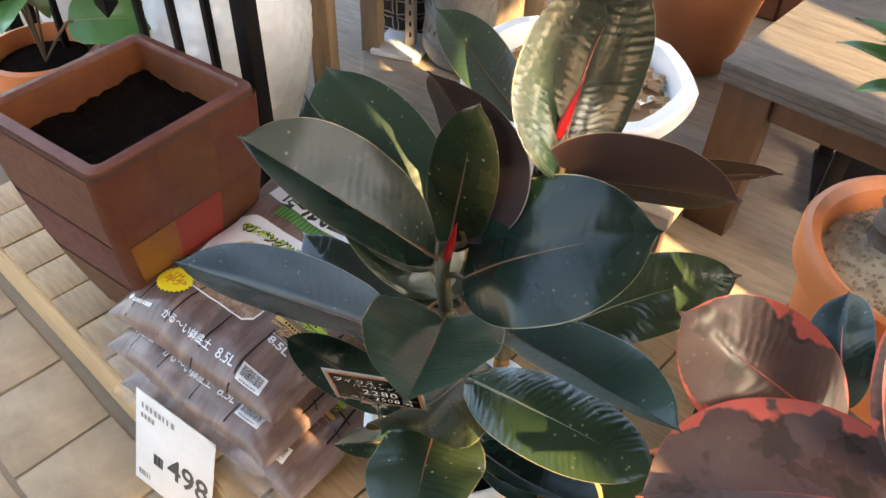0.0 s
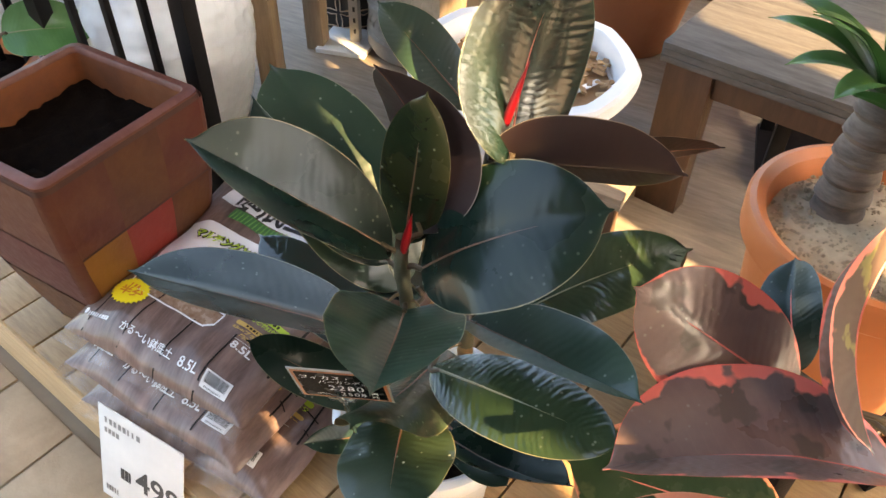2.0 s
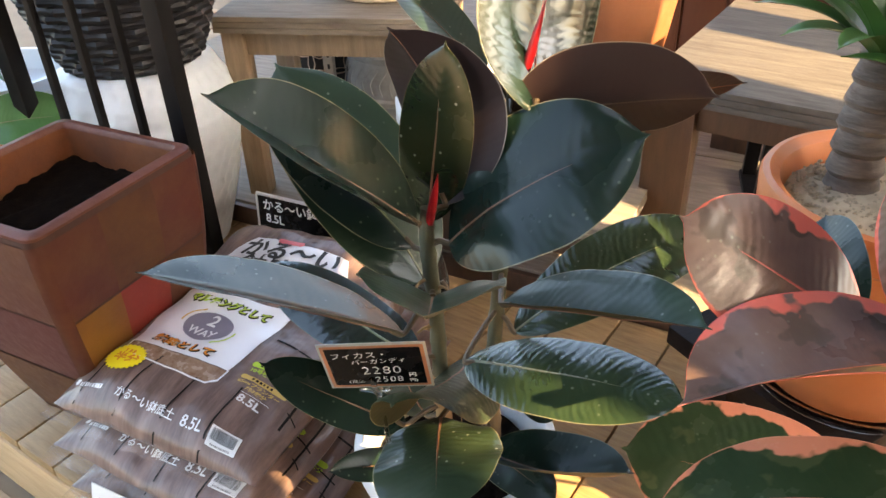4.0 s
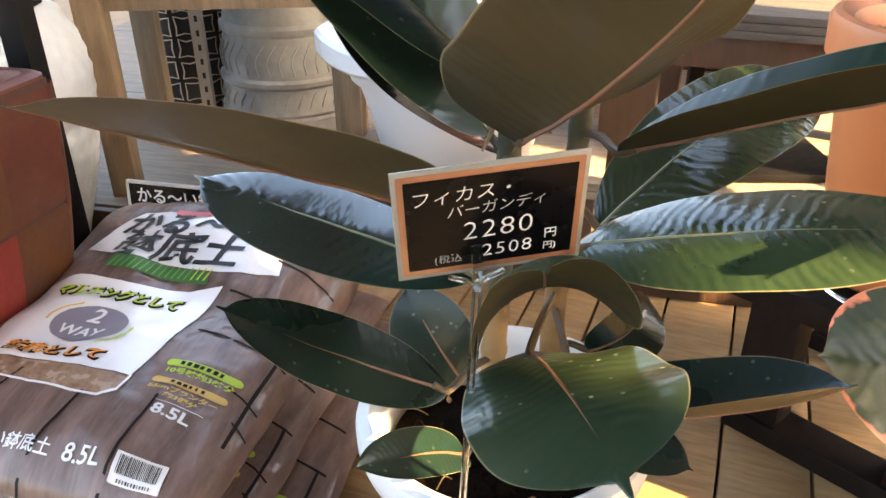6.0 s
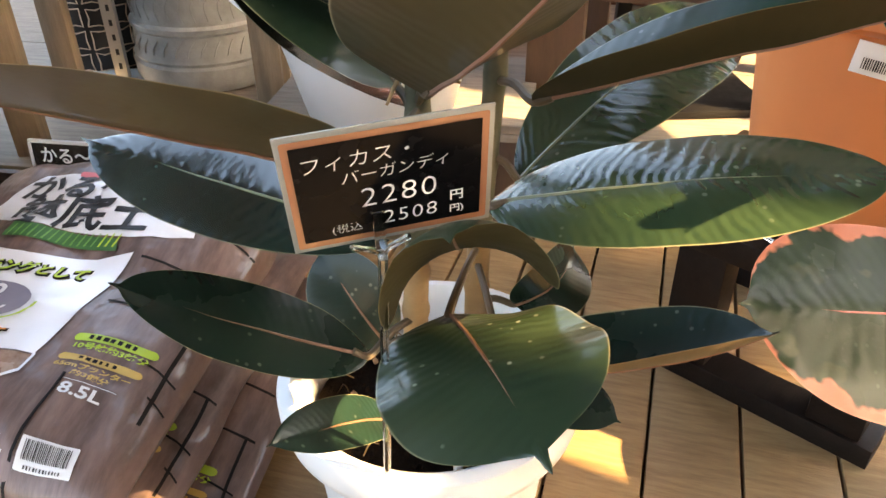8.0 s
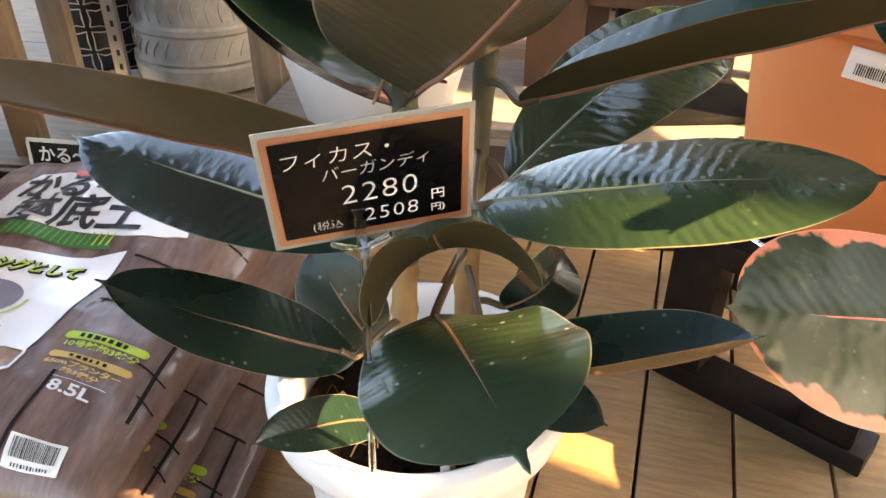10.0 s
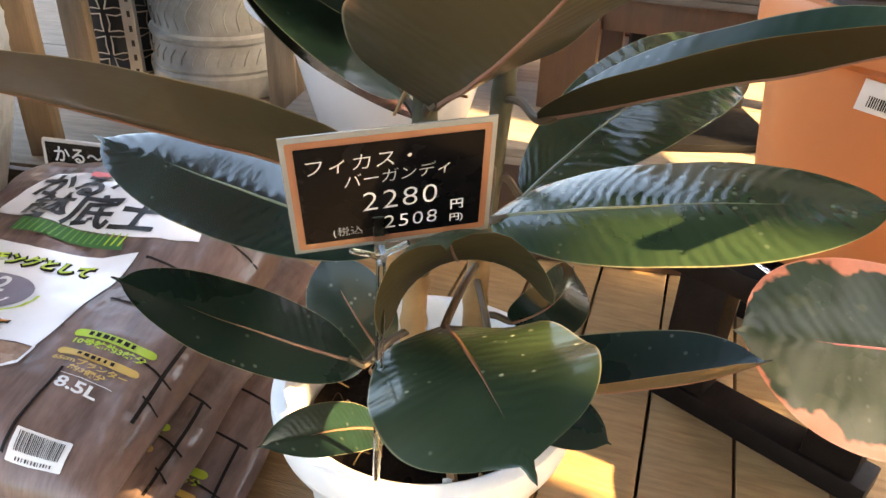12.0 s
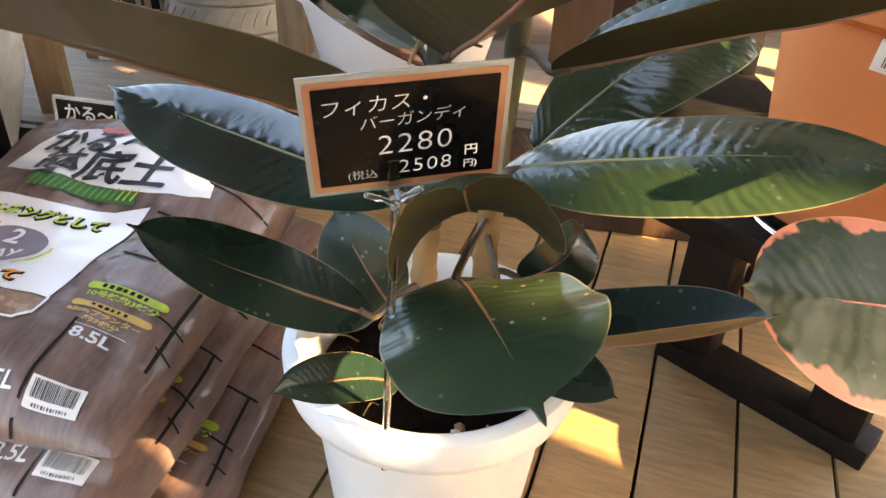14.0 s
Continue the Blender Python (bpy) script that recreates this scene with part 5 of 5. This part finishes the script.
part("wall", lathe([(0.10, 0), (0.106, 0.006), (0.15, 0.22), (0.173, 0.365), (0.16, 0.365), (0.15, 0.34)], 48), M_clay_brown, far_pot)
part("rim", lathe([(0.158, 0.3655), (0.176, 0.3655), (0.182, 0.372), (0.183, 0.395), (0.178, 0.401), (0.163, 0.401), (0.158, 0.395)], 48), M_clay_brown, far_pot)
part("soil", lathe([(0.149, 0.335), (0.08, 0.342), (0.0, 0.345)], 32, wob=0.03), M_soil, far_pot)
cabinet = thing("brown_cabinet", "dark red-brown timber cabinet behind the pots", "cabinet", at=(0.95, 1.62, 0.0505), rz=ROW_TURN)
part("body", box((0.6, 0.3, 0.7), (0, 0, 0.35), 0.004), M_brownwall, cabinet)
for k in range(5):
    part("board", box((0.112, 0.012, 0.68), (-0.24 + 0.12 * k, -0.156, 0.35), 0.003), M_brownwall, cabinet)

# ---- orange pot with a yucca, on a dark stand ----
stand = thing("dark_stand", "low near-black timber plant stand on runners", "plant stand", at=(0.508, 0.176, 0.0), rz=-62)
part("top", box((0.28, 0.27, 0.030), (0.0, 0.0, 0.185), 0.003), M_dark_wood, stand)
for sy in (-1, 1):
    part("runner", box((0.245, 0.048, 0.026), (0.035, sy * 0.112, 0.013), 0.002), M_dark_wood, stand)
    for sx in (-1, 1):
        part("leg", box((0.055, 0.040, 0.1435), (0.03 + sx * 0.085, sy * 0.112, 0.0980), 0.002), M_dark_wood, stand)
saucer = thing("clear_saucer", "clear plastic saucer under an orange pot", "saucer", at=(0.52, 0.138, 0.2005))
part("dish", lathe([(0.10, 0.0), (0.118, 0.002), (0.14, 0.035), (0.143, 0.036), (0.137, 0.034), (0.115, 0.005), (0.0, 0.004)], 48), M_clear, saucer)
orange = thing("orange_pot", "orange terracotta-coloured plastic pot filled with gravel", "flower pot", at=(0.52, 0.138, 0.2055))
part("wall", lathe([(0.098, 0), (0.104, 0.003), (0.117, 0.10), (0.128, 0.20), (0.130, 0.218), (0.140, 0.220), (0.146, 0.226), (0.148, 0.258), (0.145, 0.264), (0.138, 0.266), (0.126, 0.258), (0.121, 0.24), (0.115, 0.18)], 72), M_terracotta, orange)
part("gravel_bed", lathe([(0.12, 0.20), (0.119, 0.232), (0.06, 0.238), (0.0, 0.24)], 40, wob=0.03), M_gravel, orange)
rng = random.Random(77)
bm = bmesh.new()
for k in range(900):
    a, r = rng.uniform(0, 6.283), 0.116 * math.sqrt(rng.random())
    c = Vector((r * math.cos(a), r * math.sin(a), 0.237 + rng.uniform(-0.001, 0.002)))
    s = rng.uniform(0.0018, 0.0042)
    vs = [bm.verts.new(c + Vector(d) * s * rng.uniform(0.7, 1.2)) for d in ((1, 0, 0), (-1, 0, 0), (0, 1, 0), (0, -1, 0), (0, 0, 0.8), (0, 0, -0.8))]
    for i, j, q in ((0, 2, 4), (2, 1, 4), (1, 3, 4), (3, 0, 4), (2, 0, 5), (1, 2, 5), (3, 1, 5), (0, 3, 5)):
        bm.faces.new((vs[i], vs[j], vs[q]))
tagged(part("gravel", bm, M_gravel, orange), kind="stuff")
tag_at = Vector((0.4156, 0.0634, 0))
tag = part("price_tag", box((0.042, 0.0008, 0.028), (0, 0, 0), 0.0003), M_card_white, orange, "white bar-code sticker")
tag.matrix_local = orange.matrix_world.inverted() @ Matrix.Translation((tag_at.x, tag_at.y, 0.4041)) @ pose(0, 0, 0, 0, 0, -54.5) @ pose(0, 0, 0, 7, 6, 0)
printed(tag, "bar", bars(14, 0.026, 0.010, 0.3, seed=21), M_ink, 0, -0.004, 0.0008)
yucca = thing("yucca", "yucca with two stout ringed trunks and green strap leaves", "yucca", at=(0, 0, 0))


def trunk(points, r):
    pts = spline(points, 14)
    part("trunk", tube(pts, [r * (1.06, 1.03, 0.98, 0.90)[i % 4] for i in range(len(pts))], 16), M_trunk, yucca)


trunk([(0.492, 0.185, 0.41), (0.494, 0.195, 0.50), (0.505, 0.205, 0.59)], 0.030)
trunk([(0.552, 0.110, 0.41), (0.56, 0.112, 0.48), (0.57, 0.11, 0.55)], 0.026)
rng = random.Random(9)
for cx, cy, cz, n in ((0.506, 0.206, 0.585, 20), (0.57, 0.11, 0.545, 14)):
    for k in range(n):
        a = k * 2.4 + rng.uniform(-0.2, 0.2)
        up = rng.uniform(0.55, 1.5)
        ln = rng.uniform(0.12, 0.19)
        d = Vector((math.cos(a), math.sin(a), up)).normalized()
        b0 = Vector((cx, cy, cz)) + Vector((math.cos(a), math.sin(a), 0)) * 0.015
        side = Vector((-math.sin(a), math.cos(a), 0))
        leaf(yucca, tuple(b0), tuple(b0 + d * ln - Vector((0, 0, 0.05 * (1.2 - up)))), tuple(side.cross(d) * (-1) + Vector((0, 0, 0.01))), 0.019, bow=0.02, fold=0.25, face=M_strap, under=M_strap, rib=M_strap, peak=0.45, rib_r=0.0009)
pin = thing("plant_stake", "clear plastic label stake in the gravel", "plant stake", at=(0.487, 0.082, 0.435))
part("rod", tube([(0, 0, 0), (0.006, 0.004, 0.10), (0.012, 0.01, 0.20)], 0.0025, 8), M_clear, pin)

# ---- variegated rubber plant ----
RUBY_POT = (0.52, -0.16, 0.0)
ruby_pot = thing("plant_pot", "round white plastic flower pot of the variegated plant", "flower pot", at=RUBY_POT)
part("wall", lathe([(0.066, 0), (0.070, 0.003), (0.085, 0.16), (0.098, 0.164), (0.102, 0.19), (0.096, 0.193), (0.088, 0.185), (0.085, 0.15)], 56), M_white_plastic, ruby_pot)
part("soil", lathe([(0.086, 0.14), (0.084, 0.166), (0.0, 0.17)], 32), M_soil, ruby_pot)


def RUBY_STEM(z):
    f = (z - 0.16) / 0.5
    return (0.52 - 0.06 * f, -0.16 + 0.03 * f, z)


ruby = thing("variegated_rubber_plant", "variegated rubber plant with rose-edged grey-green leaves", "rubber plant", at=(0, 0, 0))
stem(ruby, [RUBY_STEM(0.15), RUBY_STEM(0.32), RUBY_STEM(0.5), RUBY_STEM(0.68)], 0.009, 0.006, M_stem)
leaf(ruby, (0.348, -0.1153, 0.4785), (0.193, -0.0915, 0.5796), (0.263, -0.767, 0.584), 0.0581, bow=0.0064, fold=-0.098, peak=0.50, face=M_ruby, under=M_ruby_under, rib=M_pink, petiole=RUBY_STEM(0.458))
leaf(ruby, (0.4052, -0.1986, 0.4877), (0.1703, -0.2068, 0.4954), (0.02, 0.311, 0.95), 0.0777, bow=0.0198, fold=0.548, peak=0.50, face=M_ruby, under=M_ruby_under, rib=M_pink, petiole=RUBY_STEM(0.468))
leaf(ruby, (0.4044, -0.0644, 0.6425), (0.3714, -0.196, 0.5187), (-0.917, 0.37, -0.149), 0.0549, bow=0.0279, fold=0.465, peak=0.50, face=M_ruby, under=M_ruby_under, rib=M_pink, petiole=RUBY_STEM(0.622))
leaf(ruby, (0.3822, -0.053, 0.4345), (0.3928, 0.0548, 0.4853), (-0.738, -0.227, 0.635), 0.0335, bow=0.0108, fold=0.164, peak=0.50, face=M_leaf, under=M_ruby_under, rib=M_pink, petiole=RUBY_STEM(0.414))
leaf(ruby, (0.3912, -0.1448, 0.2994), (0.168, -0.1037, 0.3391), (0.045, -0.558, 0.829), 0.0702, bow=-0.0026, fold=-0.174, peak=0.50, face=M_ruby_green, under=M_ruby_under, rib=M_pink, petiole=RUBY_STEM(0.279))
leaf(ruby, (0.3458, -0.2823, 0.4665), (0.1609, -0.2177, 0.4027), (-0.281, 0.135, 0.95), 0.0538, bow=0.0095, fold=0.150, peak=0.50, face=M_ruby_green, under=M_ruby_under, rib=M_pink, petiole=RUBY_STEM(0.447))
for base, tip, n, w in (((0.47, -0.14, 0.63), (0.60, -0.20, 0.74), (0.2, -0.2, 0.9), 0.05), ((0.48, -0.13, 0.60), (0.52, 0.05, 0.70), (0, -0.2, 0.9), 0.05), ((0.50, -0.16, 0.38), (0.66, -0.26, 0.44), (0, -0.2, 0.9), 0.06)):
    leaf(ruby, base, tip, n, w, bow=0.012, fold=0.2, face=M_ruby, under=M_ruby_under, rib=M_pink, petiole=RUBY_STEM(base[2] - 0.02))

# ---- pieces of the floor ----
rng = random.Random(40)
PLANK_W = 0.0965
for i in range(-13, 14):
    x0 = 0.0795 + PLANK_W * i
    bm = box((PLANK_W - 0.0035, 1.62, 0.022), (x0 + PLANK_W / 2, DECK_FRONT + 0.80, -0.011 + rng.uniform(-0.0008, 0.0004)), 0.0025)
    part("plank", bm, M_plank, deck)
SLAB = 0.185
slab_meshes = []
for k in range(4):
    bm = box((SLAB - 0.006, SLAB - 0.006, 0.03), (0, 0, 0), 0.006)
    for v in bm.verts:
        v.co += 0.005 * noise.noise_vector(Vector((v.co.x * 14 + k * 7, v.co.y * 14, 2))) * Vector((1, 1, 0.3))
    me = bpy.data.meshes.new("slab")
    bm.to_mesh(me)
    bm.free()
    me.materials.append(M_paving)
    me.shade_smooth()
    me.set_sharp_from_angle(angle=radians(40))
    slab_meshes.append(me)
for i in range(-11, 7):
    for j in range(0, 12):
        ob = new("slab", slab_meshes[(i * 3 + j * 5) % 4])
        ob.parent = pavement
        ob.matrix_local = pose(SLAB * (i + 0.5 * (j % 2)) + 0.03, DECK_FRONT - 0.03 - SLAB * (j + 0.5), -0.170 + rng.uniform(-0.0015, 0.0015), rng.uniform(-0.3, 0.3), rng.uniform(-0.3, 0.3), 0)
for i in range(-12, -5):
    for j in range(-12, 0):
        ob = new("slab", slab_meshes[(i + j * 3) % 4])
        ob.parent = pavement
        ob.matrix_local = pose(SLAB * i - 0.555, DECK_FRONT - 0.03 - SLAB * (j + 0.5), -0.170 + rng.uniform(-0.0015, 0.0015), 0, 0, 0)
